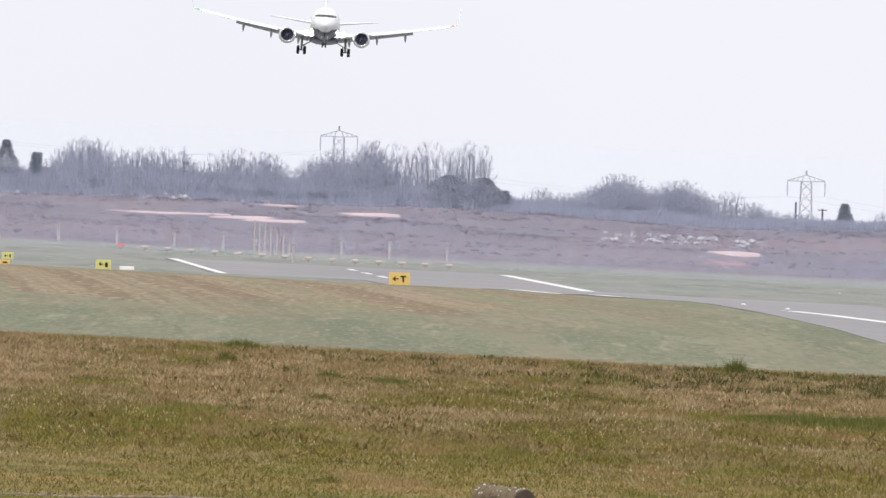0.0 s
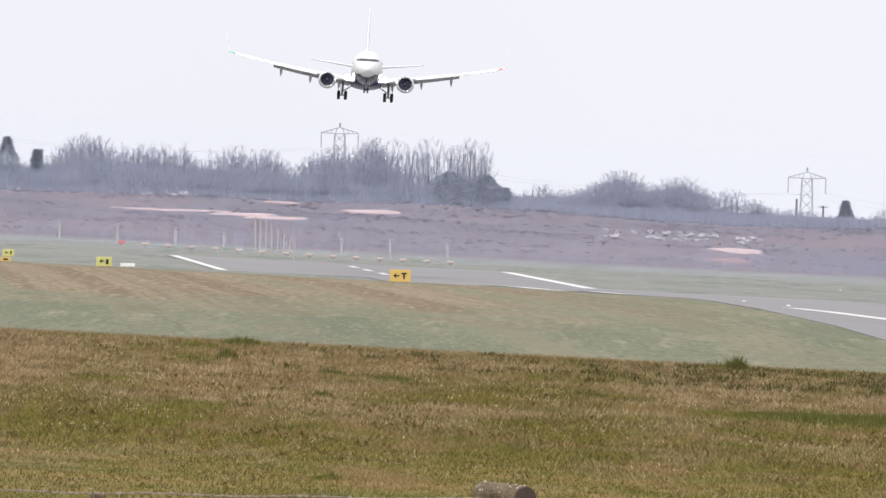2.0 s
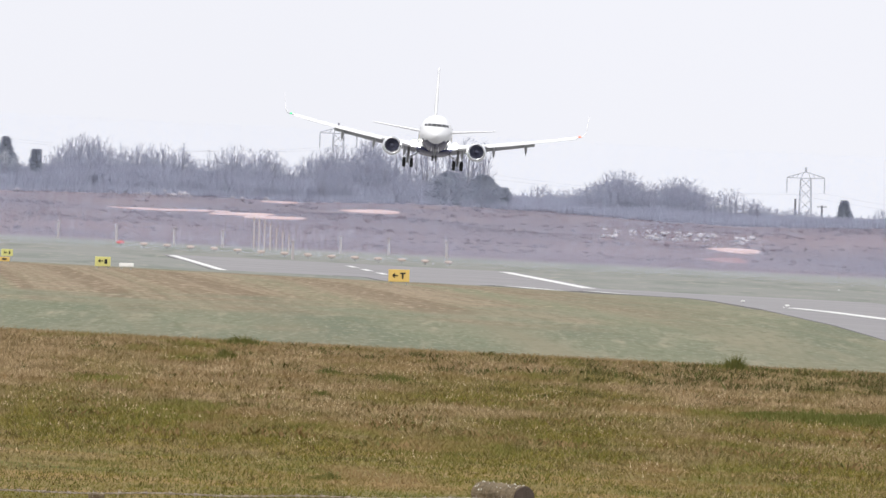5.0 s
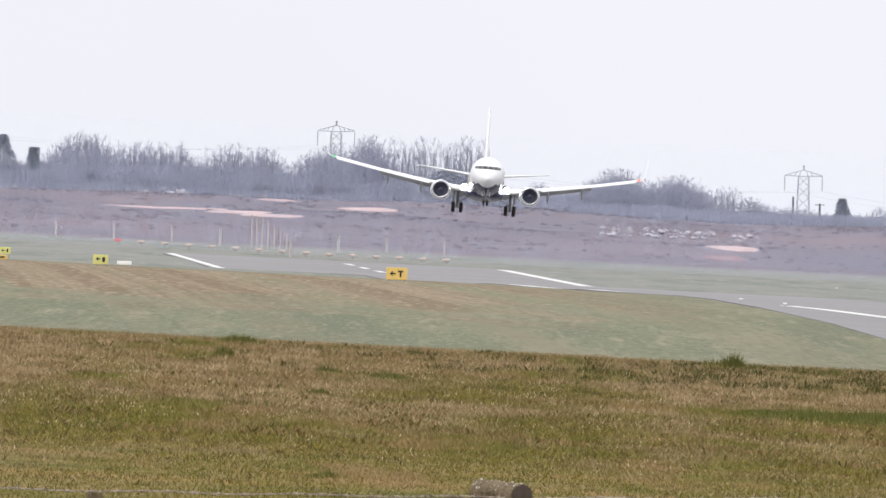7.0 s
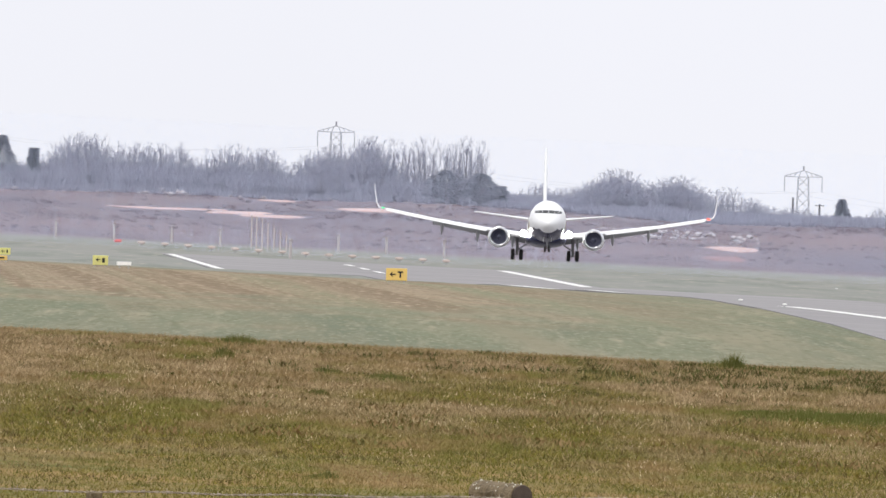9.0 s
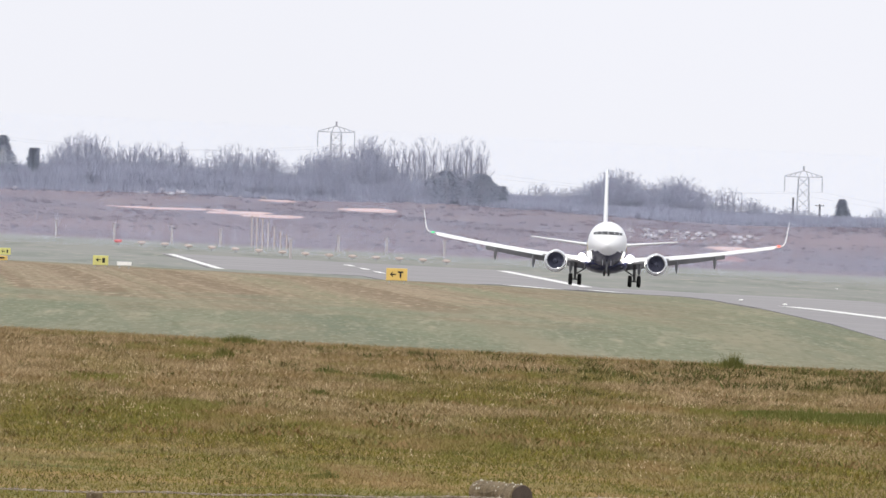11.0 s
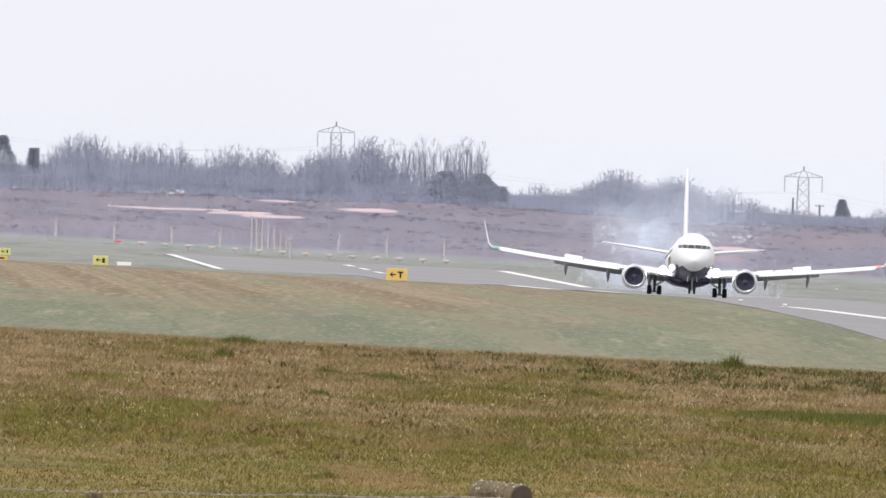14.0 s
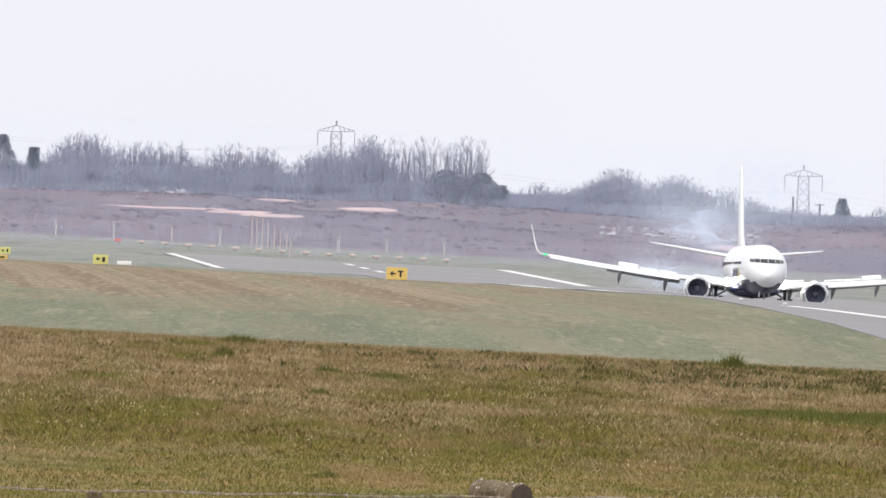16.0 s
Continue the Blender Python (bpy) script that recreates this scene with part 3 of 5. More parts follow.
        prof = [(0.55, 0.80), (0.25, 0.78), (0.06, 0.82), (0.0, 0.90), (0.05, 0.97), (0.25, 1.04), (0.9, 1.10), (1.8, 1.11), (2.9, 1.02), (3.6, 0.88), (3.62, 0.80), (2.6, 0.80)]
        rings_ = [[(ex + r * math.sin(2 * math.pi * i / 36), e0 + d, ez + (r if math.cos(2 * math.pi * i / 36) > 0 else r * 0.93) * math.cos(2 * math.pi * i / 36)) for i in range(36)] for d, r in prof]
        engine = part("engine", loft(rings_, caps=False), M_WHITE, plane, "white engine nacelle with bright intake lip", True)
        engines.append(engine)
        lip = [(0.22, 0.785), (0.06, 0.815), (-0.012, 0.90), (0.05, 0.98), (0.22, 1.045)]
        part("intake_lip", loft([[(ex + r * math.sin(2 * math.pi * i / 36), e0 + d - 0.012, ez + (r if math.cos(2 * math.pi * i / 36) > 0 else r * 0.93) * math.cos(2 * math.pi * i / 36)) for i in range(36)] for d, r in lip], False),
             M_METAL, engine, "polished metal intake lip", True)
        part("fan_disc", rod((ex, e0 + 0.62, ez), (ex, e0 + 0.9, ez), 0.80, sides=36), M_HAZED_METAL, engine, "dark fan inside the intake")
        blade = bmesh.new()
        for i in range(24):
            a = 2 * math.pi * i / 24
            add_box(blade, (0.02, 0.16, 0.54), (ex + 0.5 * math.sin(a), e0 + 0.56, ez + 0.5 * math.cos(a)), Matrix.Rotation(a, 4, "Y") @ Matrix.Rotation(0.6, 4, "Z"))
        part("fan_rotor", blade, M_HAZED_METAL, engine, "ring of dark fan blades")
        part("spinner", rod((ex, e0 + 0.56, ez), (ex, e0 + 0.12, ez), 0.26, 0.02, 20), M_HAZED_METAL, engine, "dark pointed spinner", True)
        part("exhaust", loft([[(ex + r * math.sin(2 * math.pi * i / 24), e0 + d, ez + r * math.cos(2 * math.pi * i / 24)) for i in range(24)] for d, r in ((2.8, 0.62), (3.9, 0.52), (4.8, 0.34), (5.4, 0.05))]),
             M_HAZED_METAL, engine, "dark metal exhaust cone", True)
        py = []
        for d, zt, zb, w in ((1.0, 2.88, 2.5, 0.10), (2.6, 2.95, 2.4, 0.18), (4.6, 2.55, 2.0, 0.18), (6.6, 2.15, 1.95, 0.08)):
            py.append([(ex - w, e0 + d, zb), (ex + w, e0 + d, zb), (ex + w, e0 + d, zt), (ex - w, e0 + d, zt)])
        part("engine_pylon", loft(py), M_WHITE, engine, "white strut between engine and wing")
        # landing lamps in the wing root
        part("landing_lamp", rod((side * 2.32, NOSE + 13.8, 2.26), (side * 2.32, NOSE + 14.4, 2.26), 0.34, sides=16), M_LAMP, plane, "bright landing lamp in the wing root")
        # tailplane
        ts_ = []
        for x in (0.3, 1.2, 4.0, 6.6, 7.15):
            u = (x - 0.3) / 6.85
            ts_.append(airfoil(NOSE + 33.0 + 4.6 * u, 3.9 - 2.7 * u, 0.09, 4.35 + 0.95 * u, side * x, 8))
        part("tailplane", loft(ts_), M_WHITE, plane, "white swept tailplane", True)
        # main gear
        gx = side * 2.86
        strut = part("main_gear", rod((gx, 0, 0.56), (gx - side * 0.05, 0.1, 2.55), 0.13, 0.16, 12), M_STRUT, plane, "grey main landing gear leg")
        part("gear_brace", rod((gx, 0.05, 1.05), (gx - side * 1.15, 0.1, 1.75), 0.07), M_STRUT, strut)
        part("drag_link", rod((gx, 0.28, 0.7), (gx, 0.22, 1.5), 0.05), M_STRUT, strut)
        part("axle", rod((gx - 0.5, 0, 0.56), (gx + 0.5, 0, 0.56), 0.075), M_STRUT, strut)
        part("gear_door", box((0.05, 0.9, 1.25), (gx + side * 0.26, 0.1, 1.62), Matrix.Rotation(side * 0.12, 4, "Y"), 0.015), M_WHITE, strut, "white gear door plate")
        legs.append(strut)
        for o in (-0.43, 0.43):
            part("wheel", wheel_mesh(gx + o, 0.0, 0.56, 0.56, 0.38), M_RUBBER, strut, "black tyre")
            part_rim = rod((gx + o - 0.20, 0, 0.56), (gx + o + 0.20, 0, 0.56), 0.28, sides=16)
            me_r = bpy.data.meshes.new("rim")
            part_rim.to_mesh(me_r)
            part_rim.free()
            me_r.materials.append(M_STRUT)
            part("rim", me_r, None, strut, "grey wheel rim")
    # fin with dorsal fillet
    fin = []
    for z, le, te, th in ((4.7, 27.8, 36.6, 0.035), (5.6, 30.4, 36.9, 0.06), (6.3, 31.9, 37.1, 0.075), (8.0, 33.2, 37.9, 0.085), (10.0, 34.8, 38.7, 0.085), (11.85, 36.4, 39.4, 0.08), (12.1, 36.8, 39.4, 0.05)):
        sec = airfoil(NOSE + le, te - le, th, 0, 0, 8)
        fin.append([(q[2] - 0.02 * 4 * ((q[1] - NOSE - le) / (te - le)) * (1 - (q[1] - NOSE - le) / (te - le)) * (te - le), q[1], z) for q in sec])
    part("fin", loft(fin), M_WHITE, plane, "tall white tail fin", True)
    # nose gear
    ny = NOSE + 4.0
    ng = part("nose_gear", rod((0, ny, 0.34), (0, ny + 0.1, 1.6), 0.085, 0.1, 10), M_STRUT, plane, "grey nose landing gear leg")
    part("axle", rod((-0.3, ny, 0.34), (0.3, ny, 0.34), 0.05), M_STRUT, ng)
    for o in (-0.21, 0.21):
        part("wheel", wheel_mesh(o, ny, 0.34, 0.34, 0.2), M_RUBBER, ng, "black tyre")
        part("nose_gear_door", box((0.03, 1.3, 0.42), (o * 1.9, ny + 0.2, 1.28), None, 0.01), M_WHITE, ng, "white nose gear door")
    part("taxi_lamp", rod((0, ny - 0.13, 1.05), (0, ny, 1.05), 0.09, sides=12), M_STRUT, ng, "nose gear lamp, unlit")
    part("beacon", loft([ellipse(NOSE + 17.5 + d, 0, 0.98, r, r * 0.9, 12) for d, r in ((0, 0.02), (0.05, 0.1), (0.2, 0.13), (0.35, 0.1), (0.4, 0.02))]), M_REDBOX, plane, "red beacon lamp under the belly", True)
    part("antenna", box((0.03, 0.4, 0.3), (0, NOSE + 11, 5.46), None, 0.01), M_WHITE, plane)
    # spoilers, hinged on the top of each wing
    spoilers = []
    for wing, side in wings:
        for x0, x1 in ((2.3, 4.3), (6.0, 7.5), (7.6, 9.1), (9.2, 10.8)):
            xm = (x0 + x1) / 2
            le, ch, z = wing_at(xm)
            le0, ch0, z0 = wing_at(x0)
            le1, ch1, z1 = wing_at(x1)
            tilt = math.atan2(z1 - z0, x1 - x0)
            ob = part("spoiler", box((x1 - x0, 0.75, 0.04), (0, 0.37, 0.02), None, 0.01), M_WHITE, wing, "white spoiler panel that lifts after landing")
            spoilers.append((ob, side * xm, NOSE + le + ch * 0.60, z + ch * 0.062 + 0.02, -side * math.degrees(tilt), 26 if x0 > 9 else 9))
    return plane, spoilers, legs, wings, engines


def wheel_mesh(x, y, z, r, w):
    """A tyre with a rounded tread about an axle along x."""
    prof = [(-w / 2, r * 0.5), (-w / 2, r * 0.86), (-w * 0.36, r * 0.97), (-w * 0.15, r), (w * 0.15, r), (w * 0.36, r * 0.97), (w / 2, r * 0.86), (w / 2, r * 0.5)]
    return loft([[(x + d, y + q * math.sin(2 * math.pi * i / 28), z + q * math.cos(2 * math.pi * i / 28)) for i in range(28)] for d, q in prof])


AIRLINER, SPOILERS, GEAR_LEGS, WINGS, ENGINES = build_airliner()


# ---- bare winter trees on the hill ----
def tree_meshes(seed, height, reach, limbs, twigs, upright, fork):
    """A bare tree: limbs that leave the trunk and bend upwards to a domed outline, with branchlets and fine twigs."""
    rng = random.Random(seed)
    bm_t, tri = bmesh.new(), []
    trunk_r = 0.018 * height

    def blade(p, q, w):
        d = (q - p).normalized()
        n_ = d.cross(Vector((rng.uniform(-1, 1), rng.uniform(-1, 1), rng.uniform(-1, 1)))).normalized() * w
        tri.append((p - n_, p + n_, q))

    top = Vector((rng.gauss(0, 0.03), rng.gauss(0, 0.03), 1.0)) * height
    mid = top * fork + Vector((rng.gauss(0, 0.02), rng.gauss(0, 0.02), 0)) * height
    add_rod(bm_t, (0, 0, 0), mid, trunk_r, trunk_r * 0.7, 7)
    add_rod(bm_t, mid, top * 0.8, trunk_r * 0.7, trunk_r * 0.2, 6)
    shoots = []
    for i in range(limbs):
        a = 2.4 * i + rng.uniform(-0.4, 0.4)
        u = math.sqrt((i + 0.5) / limbs)
        out = Vector((math.cos(a), math.sin(a), 0))
        start = mid * rng.uniform(0.45, 1.0) if u > 0.4 else mid.lerp(top * 0.8, rng.uniform(0, 0.7))
        rim = out * reach * height * u * rng.uniform(0.8, 1.1)
        end = rim + Vector((0, 0, height * (1 - 0.55 * u ** 2.2) * rng.uniform(0.84, 1.0)))
        elbow = start.lerp(end, 0.45) + out * reach * height * 0.22 * u * (1 - upright)
        pts = [start.lerp(elbow, t).lerp(elbow.lerp(end, t), t) for t in (0, 0.2, 0.4, 0.6, 0.8, 1.0)]
        r = trunk_r * rng.uniform(0.3, 0.42)
        for k, (p, q) in enumerate(zip(pts, pts[1:])):
            if k < 3:
                add_rod(bm_t, p, q, r * (1 - 0.22 * k), r * (0.78 - 0.22 * k), 5)
            else:
                blade(p, q, r * 0.34)
                blade(p, q, r * 0.34)
            shoots.append((p, q, k))
    bits = []
    for _ in range(limbs * 9):
        p, q, k = rng.choice(shoots)
        o = p.lerp(q, rng.random())
        d = ((q - p).normalized() + Vector((rng.gauss(0, 0.55), rng.gauss(0, 0.55), rng.gauss(0.15, 0.35))) * (1.15 - upright)).normalized()
        e = o + d * height * rng.uniform(0.08, 0.2)
        e.z = min(e.z, height * 1.01)
        blade(o, e, 0.020)
        bits.append((o, e))
    for _ in range(twigs):
        p, q = rng.choice(bits)
        o = p.lerp(q, rng.random())
        d = ((q - p).normalized() * 0.8 + Vector((rng.gauss(0, 0.5), rng.gauss(0, 0.5), rng.gauss(0.3, 0.4)))).normalized()
        blade(o, o + d * height * rng.uniform(0.03, 0.095), rng.uniform(0.010, 0.022))
    t = bpy.data.meshes.new("trunk")
    bm_t.to_mesh(t)
    bm_t.free()
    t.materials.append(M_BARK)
    return t, triangles("crown", np.array([[tuple(v) for v in q] for q in tri]), M_HAZED_TWIG)


def make_tree(meshes, label, category="tree"):
    ob = new("bare_tree")
    tagged(ob, label, category, "trees along the hilltop")
    part("trunk", meshes[0], None, ob)
    part("crown", meshes[1], None, ob, "crown of fine bare twigs")
    return ob


def build_trees():
    rng = random.Random(5)
    round_label = "bare winter tree with a broad twiggy grey crown on the hill"
    tall_label = "tall slender bare winter tree with upright grey twigs on the hill"
    rounds = [make_tree(tree_meshes(i, 10.0, 0.40, 34, 4600, 0.35, 0.22), round_label) for i in (1, 2, 3, 4, 5)]
    talls = [make_tree(tree_meshes(i, 10.0, 0.17, 12, 850, 0.75, 0.3), tall_label) for i in (11, 12, 13, 14)]
    used = set()

    def plant(kind, px, top, y, width=1.0):
        """A tree whose top stands at a height over the eye's level."""
        x = px * y
        protos = rounds if kind == "r" else talls
        src = rng.choice(protos)
        z = land(x, y) - 0.3
        h = top - z
        s = h / 10.0
        m = pose(x, y, z, 0, 0, rng.uniform(0, 360))
        if src not in used:
            used.add(src)
            ob = src
            ob.matrix_basis = m
        else:
            ob = copy_thing(src, m)
        ob.scale = (s * width, s * width, s)

    def at(x_px, y_px, y, kind="r", width=1.0):
        u, v = (x_px - 784) / F, (y_px - 441) / F
        cr, sr = math.cos(radians(1.5)), math.sin(radians(1.5))
        plant(kind, cr * u + sr * v, EYE[2] - y * (61 / F - sr * u + cr * v), y, width)

    F = 784 / math.tan(radians(DEG / 2))
    # the skyline of the wood, as (across, crown height) marks
    line = [(-30, 262), (20, 300), (95, 262), (118, 240), (150, 234), (182, 240), (205, 258), (232, 260), (262, 250), (290, 262), (318, 256), (345, 275), (372, 268),
            (400, 262), (422, 258), (448, 268), (475, 262), (500, 276), (530, 278), (552, 262), (575, 262), (612, 268), (640, 248), (662, 242), (688, 262), (715, 262), (745, 265), (776, 282), (808, 280), (838, 286), (862, 300)]
    lx, ly = [q[0] for q in line], [q[1] for q in line]
    x = -30.0
    while x < 868:
        y = float(np.interp(x, lx, ly))
        deep = 8 if x < 690 else 34
        at(x, y + deep + rng.uniform(-7, 7), rng.uniform(3600, 3720), "r", rng.uniform(0.85, 1.2))
        at(x + rng.uniform(-8, 8), y + deep + rng.uniform(14, 34), rng.uniform(3560, 3640), "r", rng.uniform(1.0, 1.4))
        x += rng.uniform(13, 19)
    # slender leaders that stand out over the mass of the wood
    x = 92.0
    while x < 690:
        if not (490 < x < 535):
            at(x, float(np.interp(x, lx, ly)) + rng.uniform(-9, 6), rng.uniform(3650, 3760), "t", rng.uniform(0.8, 1.5))
        x += rng.uniform(7, 17)
    for x in (566, 578, 590, 640, 652, 664, 700, 713, 722, 737, 747, 756, 769, 790, 797, 807, 816, 824, 838, 848, 856):
        at(x, (246 if x > 630 else 258) + rng.uniform(-4, 12), rng.uniform(3650, 3760), "t", rng.uniform(0.9, 1.4))
    right = [(905, 350), (930, 338), (952, 328), (978, 340), (1010, 340), (1040, 328), (1066, 322), (1085, 306), (1102, 302), (1122, 318), (1150, 338), (1170, 325), (1192, 318), (1214, 322),
             (1238, 334), (1262, 338), (1285, 336), (1308, 338), (1330, 356), (1356, 366), (1385, 372), (1418, 374), (1450, 378), (1480, 384), (1520, 388), (1556, 372), (1590, 376)]
    lx, ly = [q[0] for q in right], [q[1] for q in right]
    x = 900.0
    while x < 1600:
        y = float(np.interp(x, lx, ly))
        thin = 960 > x or 1240 < x < 1330 or x > 1520
        at(x, y + rng.uniform(-9, 0), rng.uniform(3680, 3780), "t" if thin and rng.random() < 0.6 else "r", rng.uniform(1.2, 1.7))
        at(x + rng.uniform(-6, 6), y + (22 if thin else 7) + rng.uniform(0, 9), rng.uniform(3620, 3680), "r", rng.uniform(1.4, 2.0))
        x += rng.uniform(9, 14)


build_trees()


def evergreen(seed, h, w, shape):
    """A conifer or ivy-clad tree: a trunk with many small drooping sprays."""
    rng = random.Random(seed)
    ob = new("evergreen_tree")
    part("trunk", rod((0, 0, 0), (0, 0, h * 0.9), 0.2, 0.04, 8), M_BARK, ob)
    tri = []
    for _ in range(5200):
        u = rng.random() ** 0.8
        a = rng.uniform(0, 2 * math.pi)
        r = w * shape(u) * (0.88 + 0.4 * noise.noise(Vector((u * 6 + seed, math.cos(a) * 1.5, math.sin(a) * 1.5)))) * math.sqrt(rng.random())
        p = Vector((r * math.cos(a), r * math.sin(a), h * (0.04 + 0.96 * u)))
        d = Vector((math.cos(a), math.sin(a), rng.uniform(-0.6, 0.3))).normalized() * rng.uniform(0.25, 0.8)
        s = Vector((rng.gauss(0, 1), rng.gauss(0, 1), rng.gauss(0, 1))).normalized() * rng.uniform(0.03, 0.10)
        tri.append((p - s, p + s, p + d))
    part("crown", triangles("crown", np.array([[tuple(v) for v in q] for q in tri]), M_HAZED_FIR), None, ob, "dense dark evergreen crown")
    return ob


def put_thing(ob, x_px, y_base, y):
    F = 784 / math.tan(radians(DEG / 2))
    u, v = (x_px - 784) / F, (y_base - 441) / F
    x = (math.cos(radians(1.5)) * u + math.sin(radians(1.5)) * v) * y
    ob.matrix_basis = pose(x, y, land(x, y) - 0.2)


for label, x, base, y, h, w, shape in (
        ("dark pointed conifer at the edge of the wood", 6, 330, 3590, 8.6, 4.4, lambda u: 1.05 - u),
        ("short dark ivy-clad tree beside the wood", 60, 330, 3590, 6.6, 1.3, lambda u: 0.9 - 0.35 * u),
        ("broad dark evergreen in front of the bare wood", 790, 352, 3560, 6.6, 4.2, lambda u: math.sqrt(max(0, 1 - u ** 2.4))),
        ("broad dark evergreen in front of the bare wood", 852, 352, 3560, 6.4, 4.0, lambda u: math.sqrt(max(0, 1 - u ** 2.2))),
        ("dark spreading evergreen at the end of the wood", 884, 352, 3570, 4.2, 2.4, lambda u: 1 - 0.6 * u),
        ("small dark conifer near the pylon", 1491, 392, 3640, 4.3, 2.0, lambda u: 1.05 - 0.98 * u)):
    put_thing(tagged(evergreen(int(x) + 3, h, w, shape), label, "tree"), x, base, y)


# ---- thicket and scrub on the hill ----
def scatter_clumps(name, label, count, xr, yr, size, material, seed, keep=None, blades=7, tall=0.8, thin=1.0):
    """One mesh of many small spiky clumps that stand on the land."""
    rng = np.random.default_rng(seed)
    spots = []
    while len(spots) < count:
        x, y = rng.uniform(*xr), rng.uniform(*yr)
        if not keep or keep(x, y, rng):
            spots.append((x, y, hill(x, y) - 0.1))
    base = np.repeat(np.array(spots), blades, 0)
    k = len(base)
    s = np.repeat(rng.uniform(*size, count), blades)[:, None]
    a = rng.uniform(0, 2 * math.pi, k)
    o = base + np.stack([np.cos(a), np.sin(a), 0 * a], 1) * s * rng.uniform(0, 0.6, (k, 1))
    w = np.stack([np.cos(a + 1.6), np.sin(a + 1.6), rng.uniform(-0.3, 0.3, k)], 1) * s * rng.uniform(0.12, 0.3, (k, 1)) * thin
    tip = o + np.stack([rng.normal(0, 0.35, k), rng.normal(0, 0.35, k), rng.uniform(0.5, 1.1, k) * tall], 1) * s
    return tagged(new(name, triangles(name, np.stack([o - w, o + w, tip], 1), material)), label, "scrub", kind="stuff")


def patch(name, px, label, category, material, seed, rise=0.25):
    """A bare patch of soil on the hillside, with an uneven edge: (across, along, half width, half depth)."""
    rng = random.Random(seed)
    cx, cy, rx, ry = px
    bm = bmesh.new()
    k, rows = 40, 5
    mid = bm.verts.new((cx, cy, hill(cx, cy) + rise))
    rings = []
    for j in range(1, rows + 1):
        ring = []
        for i in range(k):
            a = 2 * math.pi * i / k
            w = 1 + 0.35 * noise.noise(Vector((math.cos(a) * 2, math.sin(a) * 2, seed))) + rng.uniform(-0.05, 0.05)
            taper = 0.3 + 0.9 * (1 + math.cos(a)) / 2
            x, y = cx + rx * w * math.cos(a) * j / rows, cy + ry * w * taper * math.sin(a) * j / rows
            ring.append(bm.verts.new((x, y, hill(x, y) + (rise if j < rows else -0.15) * (1 + 0.4 * noise.noise(Vector((x, y / 4, 1)))))))
        rings.append(ring)
    for i in range(k):
        bm.faces.new((mid, rings[0][i], rings[0][(i + 1) % k]))
        for r0, r1 in zip(rings, rings[1:]):
            bm.faces.new((r0[i], r1[i], r1[(i + 1) % k], r0[(i + 1) % k]))
    me = bpy.data.meshes.new(name)
    bmesh.ops.recalc_face_normals(bm, faces=bm.faces)
    bm.to_mesh(me)
    bm.free()
    me.materials.append(material)
    return tagged(new(name, me), label, category, kind="structure")


def hill(x, y):
    return land(x, y) + max(0.0, min(1.0, (y - 3100) / 300)) * 1.1 * noise.noise(Vector((x / 35, y / 90, 9)))


LENS = 784 / math.tan(radians(DEG / 2))


def sight(x_px, y_px, height=hill, start=600.0, stop=4900.0):
    """Where the line of sight at an angle across and up meets the land."""
    u, v = (x_px - 784) / LENS, (y_px - 441) / LENS
    cr, sr = math.cos(radians(1.5)), math.sin(radians(1.5))
    a, b = cr * u + sr * v, -sr * u + cr * v - 61 / LENS * -1
    y = start
    while y < stop:
        if EYE[2] - b * y < height(a * y, y):
            break
        y += 2.0
    return a * y, y


SOIL = []
for n_, (mx, my, hw, hh) in enumerate(((300, 370, 122, 1.8), (420, 378, 60, 2.4), (480, 384, 60, 1.8), (650, 373, 58, 3.6), (490, 357, 38, 1.4), (1300, 443, 50, 4.5), (90, 328, 70, 1.5), (1285, 459, 46, 5.0))):
    ax, ay = sight(mx, my + hh, start=3000)
    bx, by = sight(mx, my - hh, start=3000)
    SOIL.append((ax, (ay + by) / 2, hw / LENS * ay, max(4.0, (by - ay) / 2)))
    patch("bare_soil", SOIL[-1], "patch of bare pale red soil on the rough hillside", "soil", M_REDSOIL if n_ == 7 else M_SOIL, n_ + 1, 0.18)


def grown(x, y):
    """Whether scrub grows at a place: not on the bare soil, nor just before it."""
    return all(((x - cx) / rx) ** 2 + ((y - cy + ry * 0.6) / (ry * 1.7)) ** 2 > 1 for cx, cy, rx, ry in SOIL)


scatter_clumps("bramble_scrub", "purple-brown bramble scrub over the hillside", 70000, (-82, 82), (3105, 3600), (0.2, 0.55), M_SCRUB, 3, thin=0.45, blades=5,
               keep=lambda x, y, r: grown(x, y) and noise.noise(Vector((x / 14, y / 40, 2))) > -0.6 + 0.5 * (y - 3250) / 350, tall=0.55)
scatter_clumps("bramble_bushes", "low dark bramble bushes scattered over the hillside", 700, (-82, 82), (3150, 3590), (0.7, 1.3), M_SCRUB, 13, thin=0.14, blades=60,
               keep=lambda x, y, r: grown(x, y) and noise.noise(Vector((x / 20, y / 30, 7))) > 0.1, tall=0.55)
scatter_clumps("thicket", "grey leafless thicket at the foot of the wood", 4500, (-85, 85), (3550, 3640), (0.5, 1.4), M_HAZED_TWIG, 4, blades=40, tall=1.2, thin=0.2)
scatter_clumps("undergrowth", "grey twiggy undergrowth between the trees of the wood", 2600, (-86, 9), (3570, 3700), (1.6, 3.6), M_HAZED_TWIG, 6, blades=70, tall=1.15, thin=0.09)
scatter_clumps("undergrowth", "grey twiggy undergrowth between the trees of the wood", 900, (9, 42), (3630, 3740), (1.0, 2.4), M_HAZED_TWIG, 7, blades=60, tall=1.0, thin=0.12)
